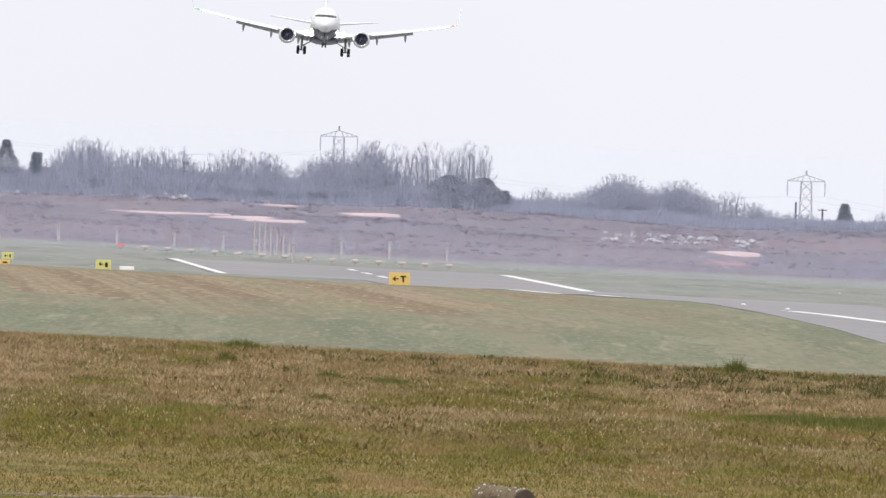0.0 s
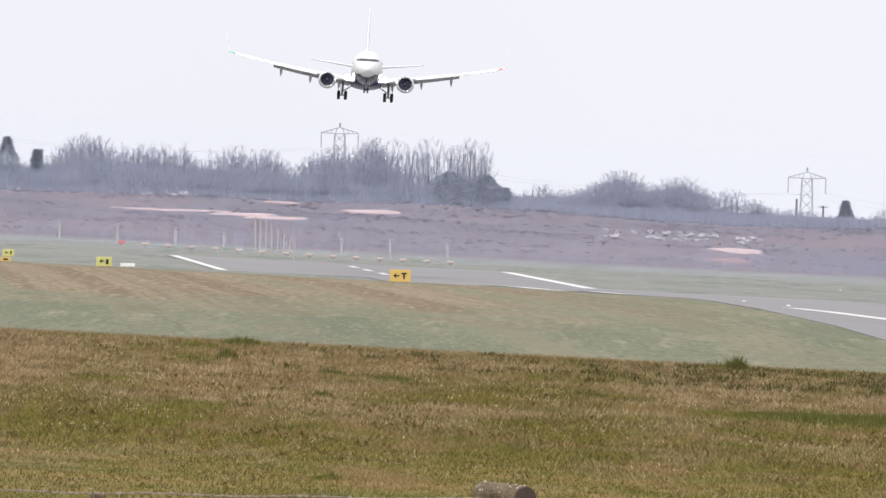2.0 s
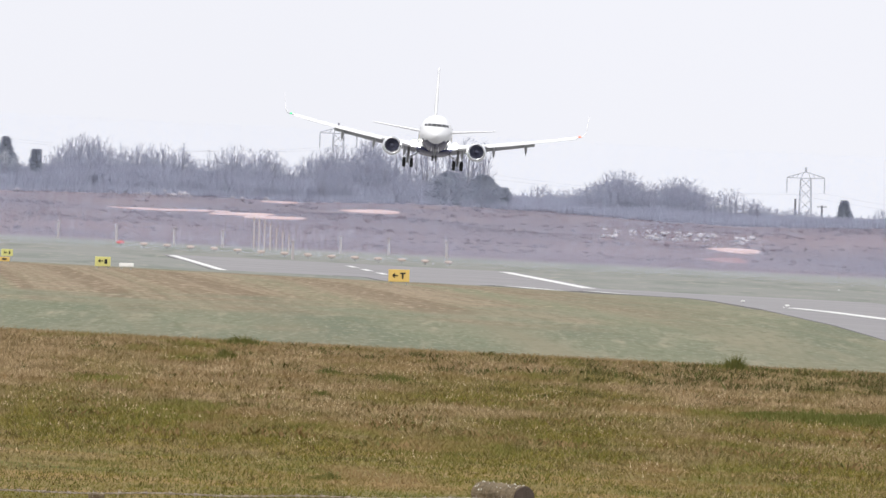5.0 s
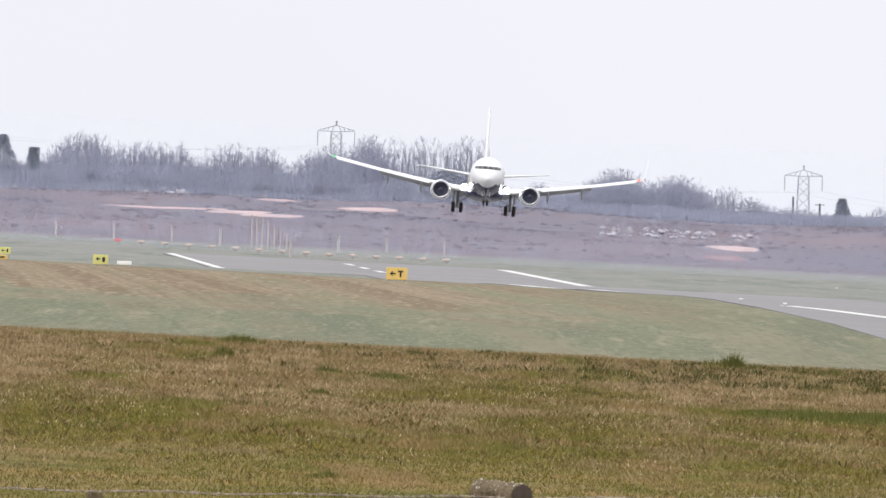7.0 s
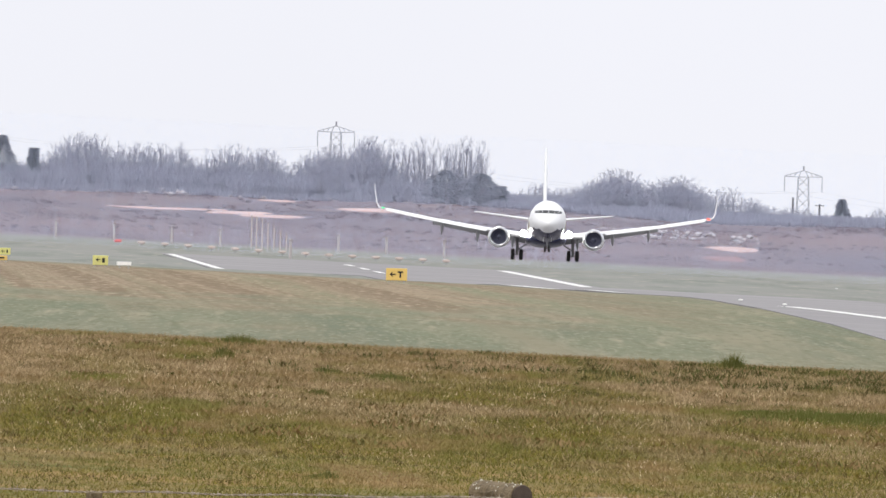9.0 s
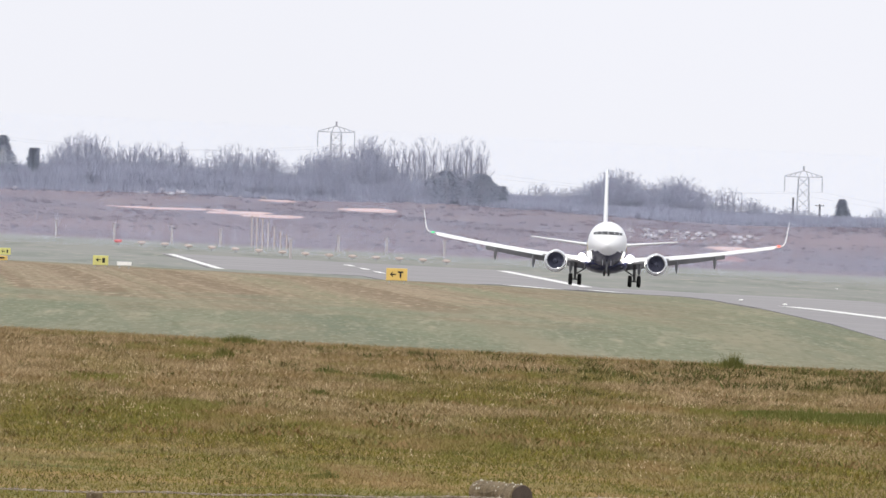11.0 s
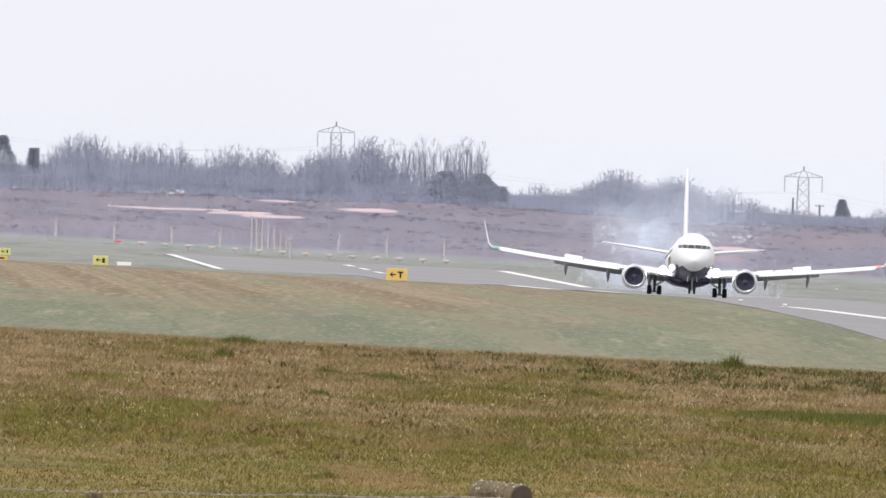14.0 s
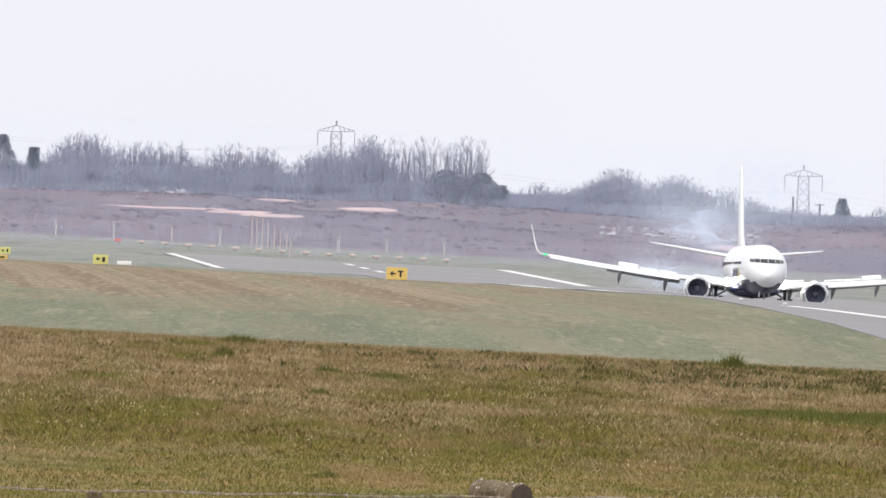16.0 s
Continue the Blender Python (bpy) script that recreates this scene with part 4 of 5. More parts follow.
scatter_clumps("undergrowth", "low grey scrub along the bare end of the hilltop", 1300, (40, 86), (3640, 3740), (0.4, 1.1), M_HAZED_TWIG, 17, blades=40, tall=0.8, thin=0.16)


def build_rubble():
    """Pale stones and dumped rubble along the foot of the wood and on the hillside."""
    rng = random.Random(8)
    proto = []
    for i in range(5):
        bm = bmesh.new()
        bmesh.ops.create_icosphere(bm, subdivisions=1, radius=0.5)
        for v in bm.verts:
            v.co *= rng.uniform(0.7, 1.2)
            v.co.z *= 0.7
        me = bpy.data.meshes.new("stone")
        bm.to_mesh(me)
        bm.free()
        me.materials.append(M_STONE)
        proto.append(me)
    for x0, x1, y0, y1, k in ((245, 345, 336, 349, 34), (400, 470, 340, 354, 22), (470, 600, 343, 356, 30), (2, 30, 326, 340, 10), (110, 160, 325, 330, 10), (1062, 1232, 404, 428, 62), (1235, 1350, 416, 438, 34), (1540, 1568, 384, 392, 5)):
        for _ in range(k):
            u = rng.random()
            x, y = sight(x0 + (x1 - x0) * u, y0 + (y1 - y0) * (0.35 * u + 0.65 * rng.random()), start=3000)
            ob = tagged(new("stone", rng.choice(proto)), "pale grey stone lying on the rough hillside", "stone", "rubble on the hillside")
            s = rng.choice((0.35, 0.45, 0.6, 0.8, 1.2)) * rng.uniform(0.85, 1.15)
            ob.matrix_basis = pose(x, y, hill(x, y) + 0.15 * s + 0.12, rng.uniform(-20, 20), rng.uniform(-20, 20), rng.uniform(0, 360))
            ob.scale = (s * 1.4, s, s * 0.9)


build_rubble()


# ---- pylons and their cables ----
def build_pylon():
    """A lattice tower with one wide arm, a raised middle and two hanging insulator strings at each end."""
    ob = new("pylon")
    tagged(ob, "grey lattice steel electricity pylon behind the hill", "pylon", "power line")
    H, arm = 25.0, 4.1
    half = lambda z: 2.4 - 1.1 * z / 16.0 if z < 16 else (1.3 - 0.2 * (z - 16) / 6.6 if z < 22.7 else 1.1 - 0.75 * (z - 22.7) / 2.0)
    for sx in (-1, 1):
        for sy in (-1, 1):
            zs = [0, 4, 8, 12, 16, 20, 22.6]
            bm = bmesh.new()
            for a, b in zip(zs, zs[1:]):
                add_rod(bm, (sx * half(a), sy * half(a), a), (sx * half(b), sy * half(b), b), 0.075, sides=5)
            part("leg", bm, M_PYLON, ob)
    for side in range(4):
        bm = bmesh.new()
        zs = [0, 4, 7.5, 10.5, 13.2, 15.6, 18, 20.4, 22.6]
        for i, (a, b) in enumerate(zip(zs, zs[1:])):
            for s in (-1, 1):
                p, q = (s * half(a), half(a), a), (-s * half(b), half(b), b)
                r = Matrix.Rotation(side * math.pi / 2, 3, "Z")
                add_rod(bm, r @ Vector(p), r @ Vector(q), 0.035, sides=4)
        part("bracing", bm, M_PYLON, ob)
    for s in (-1, 1):
        bm = bmesh.new()
        for y in (-0.45, 0.45):
            add_rod(bm, (0, y, 22.6), (s * arm, 0, 22.7), 0.09, sides=5)
            add_rod(bm, (0, y, 24.0), (s * arm, 0, 22.8), 0.08, sides=5)
            for i in range(1, 4):
                u = i / 4
                add_rod(bm, (s * arm * u, y * (1 - u), 22.63), (s * arm * (u - 0.12), y * (1 - u), 24.0 - 1.2 * (u - 0.12)), 0.04, sides=4)
        part("cross_arm", bm, M_PYLON, ob)
        bm = bmesh.new()
        for o in (-0.02, 0.02):
            add_rod(bm, (s * arm, o * 8, 22.7), (s * arm, o * 8, 19.4), 0.06, sides=5)
        for i in range(14):
            add_rod(bm, (s * arm, 0, 22.3 - i * 0.2), (s * arm, 0, 22.22 - i * 0.2), 0.16, sides=8)
        part("insulator_string", bm, M_PYLON, ob)
    part("peak", rod((0, 0, 23.9), (0, 0, 25.0), 0.22, 0.2, 4), M_PYLON, ob)
    return ob


def tower_at(ob, x_px, top_px, y, h=25.3):
    u, v = (x_px - 784) / LENS, (top_px - 441) / LENS
    cr, sr = math.cos(radians(1.5)), math.sin(radians(1.5))
    x, z = (cr * u + sr * v) * y, EYE[2] - (-sr * u + cr * v + 61 / LENS) * y
    ob.matrix_basis = pose(x, y, z - h, 0, 0, -6)
    return Vector((x, y, z - h))


PYL = build_pylon()
PYL2 = copy_thing(PYL, Matrix())
P_A = tower_at(PYL, 597, 213, 4480)
P_B = tower_at(PYL2, 1424, 292, 4420)


def utility_pole(x_px, top_px, arm):
    """A wooden pole on the far side of the hill."""
    ob = new("utility_pole")
    part("pole", rod((0, 0, 0), (0, 0, 9.0), 0.24, 0.2, 8), M_POLE, ob)
    if arm:
        part("cross_arm", box((1.9, 0.12, 0.16), (0, 0, 8.7), None, 0.02), M_POLE, ob)
        for s in (-0.8, 0, 0.8):
            part("insulator", rod((s, 0, 8.78), (s, 0, 9.0), 0.06, 0.04, 8), M_PYLON, ob)
    tower_at(tagged(ob, "dark wooden utility pole near the pylon", "utility pole", "utility poles"), x_px, top_px, 4150, 9.0)


M_POLE = mat("dark_wooden_pole", (0.13, 0.12, 0.125), 0.9, col2=(0.09, 0.085, 0.09), scale=1.5)
utility_pole(1405, 350, False)
utility_pole(1452, 362, True)


def cable(a, b, sag, r=0.02, k=24):
    pts = [Vector(a).lerp(Vector(b), i / k) - Vector((0, 0, sag * 4 * (i / k) * (1 - i / k))) for i in range(k + 1)]
    bm = loft([[p + Vector((0, r * math.cos(h), r * math.sin(h))) for h in (0.8, 2.37, 3.94, 5.51)] for p in pts])
    bmesh.ops.recalc_face_normals(bm, faces=bm.faces)
    me = bpy.data.meshes.new("power_cable")
    bm.to_mesh(me)
    bm.free()
    me.materials.append(M_PYLON)
    return tagged(new("power_cable", me), "thin grey power cable slung between pylons", "cable", "power line")


for s in (-4.1, 4.1):
    cable(P_A + Vector((s, 0, 19.4)), P_B + Vector((s, 0, 19.4)), 3.4)
    cable(P_B + Vector((s, 0, 19.4)), P_B + Vector((s + 75, -40, 14.5)), 2.2)
    cable(P_A + Vector((s, 0, 19.4)), P_A + Vector((s - 110, 60, 24.0)), 3.4)


# ---- lights, poles and signs of the airfield ----
def lamp_unit(material, k=1.0):
    ob = new("runway_lamp")
    ob.scale = (k, k, k)
    part("foot", box((0.5, 0.35, 0.06), (0, 0, 0.03), None, 0.01), M_GREYMETAL, ob)
    part("stem", rod((0, 0, 0.05), (0, 0, 0.35), 0.04), M_GREYMETAL, ob)
    part("housing", loft([ellipse(d, 0, 0.45, w, h, 14) for d, w, h in ((-0.25, 0.40, 0.13), (-0.18, 0.5, 0.18), (0.1, 0.46, 0.16), (0.25, 0.25, 0.1))]), material, ob, "", True)
    return ob


def build_airfield():
    orange = tagged(lamp_unit(M_ORANGE, 1.2), "low orange-topped lamp at the runway end", "runway lamp", "row of lamps at the runway end")
    red = tagged(lamp_unit(M_REDBOX, 1.2), "low red lamp at the runway end", "runway lamp", "row of lamps at the runway end")
    white = tagged(lamp_unit(M_WHITEBOX, 0.28), "low white lamp beside the runway", "runway lamp", "edge lamps")
    first = set()
    for i in range(15):
        x_px = 210 + i * 41.5
        x, y = sight(x_px, float(np.interp(x_px, (210, 569, 855), (434, 458.5, 473))), land, 2600)
        src = red if i == 0 else orange
        m = pose(x, y, land(x, y) + 0.05)
        if src in first:
            copy_thing(src, m)
        else:
            first.add(src)
            src.matrix_basis = m @ Matrix.Diagonal((1.2, 1.2, 1.2, 1))
    n = 0
    for y in (1230, 1180):
        for side in (-23.2,):
            x = centre(y) + side
            m = pose(x, y, land(x, y) + 0.08)
            if n:
                copy_thing(white, m)
            else:
                white.matrix_basis = m @ Matrix.Diagonal((0.28, 0.28, 0.28, 1))
            n += 1
    x, y = sight(1482, 513, start=1500)
    copy_thing(white, pose(x, y, land(x, y)))
    # poles of the perimeter fence beyond the runway
    def pole(h, r, material, name, label, group):
        ob = new(name)
        part("pole", rod((0, 0, -0.2), (0, 0, h), r, r * 0.8, 8), material, ob)
        part("cap", box((r * 3.2, r * 3.2, 0.14), (0, 0, h + 0.05), None, 0.02), material, ob)
        return tagged(ob, label, name.replace("_", " "), group)

    post = pole(2.5, 0.2, M_POST, "fence_post", "pale concrete fence post beyond the runway", "fence posts")
    for i, (x_px, y_px) in enumerate(((203, 426), (305, 432), (391, 437), (600, 447), (685, 451), (787, 457), (100, 420), (515, 458))):
        x, y = sight(x_px, y_px, land, 2600)
        m = pose(x, y, land(x, y))
        if i:
            copy_thing(post, m)
        else:
            post.matrix_basis = m
    tall = pole(4.2, 0.10, M_YPOST, "approach_light_pole", "slim yellowish approach light pole", "approach light poles")
    for i, (x_px, base) in enumerate(((446, 4.6), (455, 4.5), (465, 4.2), (475, 3.7), (486, 3.2), (497, 2.7), (508, 2.2))):
        x, y = sight(x_px, 438 + i * 0.8, land, 2600)
        ob = tall if i == 0 else copy_thing(tall, Matrix())
        ob.matrix_basis = pose(x, y, land(x, y))
        ob.scale = (1, 1, base / 4.2)

    # signs
    def sign(w, h, label, glyphs, face=M_HAZED_YELLOW):
        ob = new("taxiway_sign")
        for s in (-0.36, 0.36):
            part("leg", rod((s * w, 0, -0.3), (s * w, 0, 0.18), 0.035), M_GREYMETAL, ob)
        part("board", box((w, 0.18, h), (0, 0, 0.15 + h / 2), None, 0.03), face, ob, "yellow sign board")
        for g in glyphs:
            part("lettering", g, M_BLACK, ob, "black arrow and letter")
        return tagged(ob, label, "sign")

    def letter(body, size, x, z):
        cu = bpy.data.curves.new("lettering", "FONT")
        cu.body, cu.size, cu.extrude, cu.align_x, cu.offset = body, size, 0.01, "CENTER", 0.026
        tmp = bpy.data.objects.new("lettering", cu)
        me = bpy.data.meshes.new_from_object(tmp)
        me.transform(Matrix.Translation((x, -0.105, z)) @ Matrix.Rotation(math.pi / 2, 4, "X"))
        me.materials.clear()
        me.materials.append(M_BLACK)
        bpy.data.objects.remove(tmp)
        return me

    def arrow(x, z, s=1.0):
        bm = box((0.28 * s, 0.02, 0.07 * s), (x + 0.06 * s, -0.105, z))
        for k in (-1, 1):
            add_box(bm, (0.22 * s, 0.02, 0.06 * s), (x - 0.07 * s, -0.105, z + k * 0.06 * s), Matrix.Rotation(k * -0.75, 4, "Y"))
        return bm

    def stand(ob, x_px, y_px, y, dz=0.0):
        u, v = (x_px - 784) / LENS, (y_px - 441) / LENS
        x = (math.cos(radians(1.5)) * u + math.sin(radians(1.5)) * v) * y
        ob.matrix_basis = pose(x, y, land(x, y) + dz)

    stand(sign(1.34, 0.78, "yellow taxiway sign with black arrow and letter T on the grass", [arrow(-0.26, 0.54), letter("T", 0.52, 0.24, 0.36)]), 703, 500, 1290)
    stand(sign(1.0, 0.62, "yellow taxiway sign with blurred black marks on the grass", [arrow(-0.16, 0.5, 0.8), box((0.18, 0.02, 0.3), (0.2, -0.105, 0.46))], M_HAZED_LIME), 179, 469, 1310)
    stand(sign(1.0, 0.6, "yellow taxiway sign with blurred black marks beyond the grass bank", [box((0.12, 0.02, 0.28), (0.22, -0.105, 0.45)), arrow(-0.16, 0.45, 0.8)], M_HAZED_LIME), 10, 437, 1750, 0.5)
    stand(sign(0.7, 0.3, "small yellow marker board in the grass", [box((0.3, 0.02, 0.1), (0, -0.105, 0.3))]), 5, 459, 1330)
    ob = new("marker_board")
    part("board", box((0.95, 0.12, 0.24), (0, 0, 0.32), None, 0.03), M_WHITEBOX, ob)
    for s in (-0.3, 0.3):
        part("leg", rod((s, 0, -0.25), (s, 0, 0.22), 0.03), M_GREYMETAL, ob)
    stand(tagged(ob, "low white marker board in the grass beside the runway", "marker board"), 221, 467, 1320)


build_airfield()


# ---- the fence at the camera's side of the field ----
def build_fence():
    fy = 80.0
    gz = 4.8

    def xz(x_px, y_px):
        u, v = (x_px - 784) / LENS, (y_px - 441) / LENS
        cr, sr = math.cos(radians(1.5)), math.sin(radians(1.5))
        return (cr * u + sr * v) * fy, EYE[2] - (-sr * u + cr * v + 61 / LENS) * fy

    # strainer post, leaning brace with a sawn end, bored and grey with lichen
    post = new("fence_brace")
    tagged(post, "grey lichened round wooden fence rail with dark sawn end", "fence rail")
    ax, az = xz(846, 873)
    bx, bz = xz(925, 871)
    rings = []
    a, b = Vector((ax + 0.01, fy + 0.34, az + 0.002)), Vector((bx, fy - 0.03, bz - 0.018))
    d = (b - a).normalized()
    e1 = d.cross(Vector((0, 0, 1))).normalized()
    e2 = e1.cross(d)
    for i in range(13):
        p = a.lerp(b, i / 12)
        rings.append([p + (e1 * math.cos(t) + e2 * math.sin(t)) * (0.047 + 0.004 * noise.noise(Vector((i * 0.6, math.cos(t) * 2, math.sin(t) * 2)))) for t in [2 * math.pi * k / 28 for k in range(28)]])
    part("log", loft(rings), M_WOOD, post, "weathered grey log")
    part("sawn_end", rod(b - d * 0.004, b + d * 0.006, 0.0455, 0.043, 28), M_ENDGRAIN, post, "dark cracked sawn end")
    lich = bmesh.new()
    rng = random.Random(4)
    for _ in range(34):
        t, u = rng.uniform(0.2, 2.6), rng.random()
        p = a.lerp(b, u) + (e1 * math.cos(t) + e2 * math.sin(t)) * 0.047
        r = bmesh.ops.create_icosphere(lich, subdivisions=1, radius=rng.uniform(0.002, 0.006))
        bmesh.ops.translate(lich, verts=r["verts"], vec=p)
    part("lichen", lich, mat("white_lichen", (0.62, 0.60, 0.52), 0.95, col2=(0.5, 0.48, 0.40), scale=30), post, "crusts of pale lichen")
    lich = bmesh.new()
    for _ in range(14):
        t, u = rng.uniform(1.0, 2.6) + 2.2, rng.uniform(0.72, 0.95)
        p = a.lerp(b, u) + (e1 * math.cos(t) + e2 * math.sin(t)) * 0.046
        r = bmesh.ops.create_icosphere(lich, subdivisions=1, radius=rng.uniform(0.003, 0.008))
        bmesh.ops.translate(lich, verts=r["verts"], vec=p)
    part("lichen", lich, M_LICHEN, post, "spots of yellow lichen")
    # the upright that carries it
    part("upright", rod((ax + 0.09, fy + 0.05, gz - 0.4), (ax + 0.09, fy + 0.05, az - 0.03), 0.06, 0.055, 20), M_WOOD, post, "upright wooden fence post")
    # posts along the line, topped below the wire
    def fence_post(x, top):
        ob = new("fence_post")
        part("stake", rod((x, fy + 0.05, gz - 0.4), (x, fy + 0.05, top), 0.035, 0.033, 14), M_WOOD, ob)
        part("staple", rod((x - 0.02, fy, top - 0.03), (x + 0.02, fy, top - 0.03), 0.004, sides=6), M_WIRE, ob)
        return tagged(ob, "thin weathered wooden fence stake under barbed wire", "fence post", "fence stakes")

    x, z = xz(168, 868)
    fence_post(x, z - 0.012)
    x, z = xz(808, 874)
    fence_post(x, z - 0.01)
    # barbed wire: two twisted strands with barbs
    wire = new("barbed_wire")
    tagged(wire, "rusty galvanised barbed wire strung along the fence", "barbed wire")
    xa, za = xz(-60, 865)
    xb, zb = xz(1640, 886)
    k = 900
    for ph in (0, math.pi):
        verts, faces = [], []
        for i in range(k + 1):
            u = i / k
            x, z = xa + (xb - xa) * u, za + (zb - za) * u - 0.012 * math.sin(math.pi * u) + 0.003 * math.sin(u * 40)
            a_ = u * (xb - xa) / 0.055 * 2 * math.pi + ph
            c = (x, fy + 0.0026 * math.cos(a_), z + 0.0026 * math.sin(a_))
            for q in range(5):
                t = 2 * math.pi * q / 5
                verts.append((c[0], c[1] + 0.0019 * math.cos(t), c[2] + 0.0019 * math.sin(t)))
        for i in range(k):
            for q in range(5):
                a0, a1 = i * 5 + q, i * 5 + (q + 1) % 5
                faces.append((a0, a1, a1 + 5, a0 + 5))
        part("strand", mesh_of("strand", verts, faces, M_WIRE, True), None, wire)
    rng = random.Random(2)
    u = 0.0
    while u < 1:
        x, z = xa + (xb - xa) * u, za + (zb - za) * u - 0.012 * math.sin(math.pi * u) + 0.003 * math.sin(u * 40)
        bm = bmesh.new()
        t = rng.uniform(0, 3)
        for s in (-1, 1):
            add_rod(bm, (x + s * 0.003, fy, z), (x + s * 0.006, fy + 0.016 * math.cos(t + s), z + 0.016 * math.sin(t + s)), 0.0016, 0.0006, 5)
            add_rod(bm, (x + s * 0.003, fy, z), (x + s * 0.008, fy - 0.016 * math.cos(t + s), z - 0.016 * math.sin(t + s)), 0.0016, 0.0006, 5)
        add_rod(bm, (x - 0.007, fy, z), (x + 0.007, fy, z), 0.0055, sides=7)
        part("barb", bm, M_WIRE, wire)
        u += 0.1 / (xb - xa)


build_fence()


# ---- rough grass on the near field ----
def build_grass():
    rng = np.random.default_rng(12)
    n_t = 640000
    y = np.sqrt(rng.uniform(125.0 ** 2, 345.0 ** 2, n_t))
    x = rng.uniform(-1, 1, n_t) * (0.0245 * y + 0.3)
    z = np.interp(y, LAND_Y, LAND_Z) - FALL * 150 * np.tanh(x / 150)
    clump = np.array([noise.noise(Vector((a / 0.30, b / 1.6, 1))) for a, b in zip(x[::4], y[::4])]).repeat(4)[:len(x)]
    clump += 0.6 * np.array([noise.noise(Vector((a / 2.5, b / 12, 5))) for a, b in zip(x[::4], y[::4])]).repeat(4)[:len(x)]
    h = np.clip(0.05 + 0.095 * clump + rng.uniform(-0.02, 0.03, len(x)), 0.015, 0.24)
    h *= np.interp(y, [150, 210, 300], [0.35, 0.6, 1.0])
    w = rng.uniform(0.004, 0.013, len(x)) * np.interp(y, [150, 300], [0.7, 1.0])
    a = rng.uniform(0, np.pi, len(x))
    lx, ly = rng.normal(0, 0.9, len(x)) * h, rng.normal(0, 0.5, len(x)) * h
    pts = np.zeros((len(x), 3, 3))
    pts[:, 0] = np.stack([x - w * np.cos(a), y - w * np.sin(a), z - 0.01], 1)
    pts[:, 1] = np.stack([x + w * np.cos(a), y + w * np.sin(a), z - 0.01], 1)
    pts[:, 2] = np.stack([x + lx, y + ly, z + h], 1)
    tagged(new("rough_grass", triangles("rough_grass", pts, M_GRASS)), "rough straw-brown and green tussocky field grass", "grass", kind="stuff")
    # taller tussocks along the brow and in the field
    rng2 = random.Random(6)

    def tussock(x_px, y, w_m, h_m, k, material, deep=1.5, label="dark green grass tussock standing on the field"):
        u = (x_px - 784) / LENS
        cx = u * y + math.sin(radians(1.5)) * 0.005 * y
        tri = []
        for _ in range(k):
            r = w_m * math.sqrt(rng2.random())
            t = rng2.uniform(0, 2 * math.pi)
            px, py = cx + r * math.cos(t), y + r * math.sin(t) * deep
            hz = h_m * (1 - 0.55 * (r / w_m)) * rng2.uniform(0.5, 1.1)
            bw = rng2.uniform(0.006, 0.012)
            g = land(px, py) - 0.02
            tri.append(((px - bw, py, g), (px + bw, py, g), (px + rng2.gauss(0, 0.3) * hz, py + rng2.gauss(0, 0.3) * hz, g + hz)))
        return tagged(new("tussock", triangles("tussock", np.array(tri), material)), label, "tussock", "tussocks", "stuff")

    # pale dry stalks that stand above the grass
    k = 16000
    ys = np.sqrt(rng.uniform(165.0 ** 2, 322.0 ** 2, k))
    xs = rng.uniform(-1, 1, k) * 0.0245 * ys
    ok = np.array([noise.noise(Vector((a / 0.8, b / 9, 3))) + 0.6 * noise.noise(Vector((a / 0.16, b / 2, 9))) > 0.12 + 0.3 * (b < 205) for a, b in zip(xs, ys)])
    xs, ys = xs[ok], ys[ok]
    k = len(xs)
    zs = np.interp(ys, LAND_Y, LAND_Z) - FALL * 150 * np.tanh(xs / 150) + np.interp(ys, [170, 300], [0.012, 0.035])
    hs, ws = rng.uniform(0.015, 0.055, k) * np.interp(ys, [165, 270], [0.6, 1.0]), rng.uniform(0.003, 0.009, k) * np.interp(ys, [165, 270], [0.6, 1.0])
    st = np.stack([np.stack([xs - ws, ys, zs], 1), np.stack([xs + ws, ys, zs], 1), np.stack([xs + rng.normal(0, 0.25, k) * hs, ys + rng.normal(0, 0.25, k) * hs, zs + hs], 1)], 1)
    M_STALK = mat("dry_straw_stalk", (0.60, 0.49, 0.33), 0.8, col2=(0.42, 0.32, 0.19), scale=2, island=0.4, spec=0.1)
    tagged(new("dry_stalks", triangles("dry_stalks", st, M_STALK)), "pale dry stalks standing in the rough grass", "grass", kind="stuff")

    M_TUFT = mat("dark_green_tuft", (0.070, 0.085, 0.022), 0.8, col2=(0.15, 0.135, 0.04), scale=3, island=0.5, spec=0.15)
    for x_px, y, w_m, h_m, k in ((1298, 313, 0.17, 0.36, 800), (1262, 316, 0.25, 0.22, 300), (1478, 306, 0.30, 0.22, 420), (1420, 300, 0.22, 0.14, 300), (1060, 303, 0.2, 0.13, 260), (650, 300, 0.16, 0.12, 240), (160, 296, 0.2, 0.10, 260), (980, 298, 0.18, 0.12, 220), (1328, 311, 0.2, 0.16, 200), (398, 286, 0.14, 0.26, 420), (425, 314, 0.4, 0.26, 900), (880, 316, 0.3, 0.14, 300),
                               (568, 238, 0.14, 0.14, 260), (585, 166, 0.10, 0.10, 200), (690, 262, 0.32, 0.19, 900), (580, 268, 0.2, 0.19, 420), (1480, 311, 0.35, 0.2, 400), (1160, 315, 0.3, 0.14, 300)):
        tussock(x_px, y, w_m, h_m, k, M_TUFT)
    # low lush patches, longer along the view than across
    M_LUSH = mat("lush_green_grass", (0.072, 0.088, 0.017), 0.8, col2=(0.125, 0.122, 0.036), scale=2, island=0.5, spec=0.15)
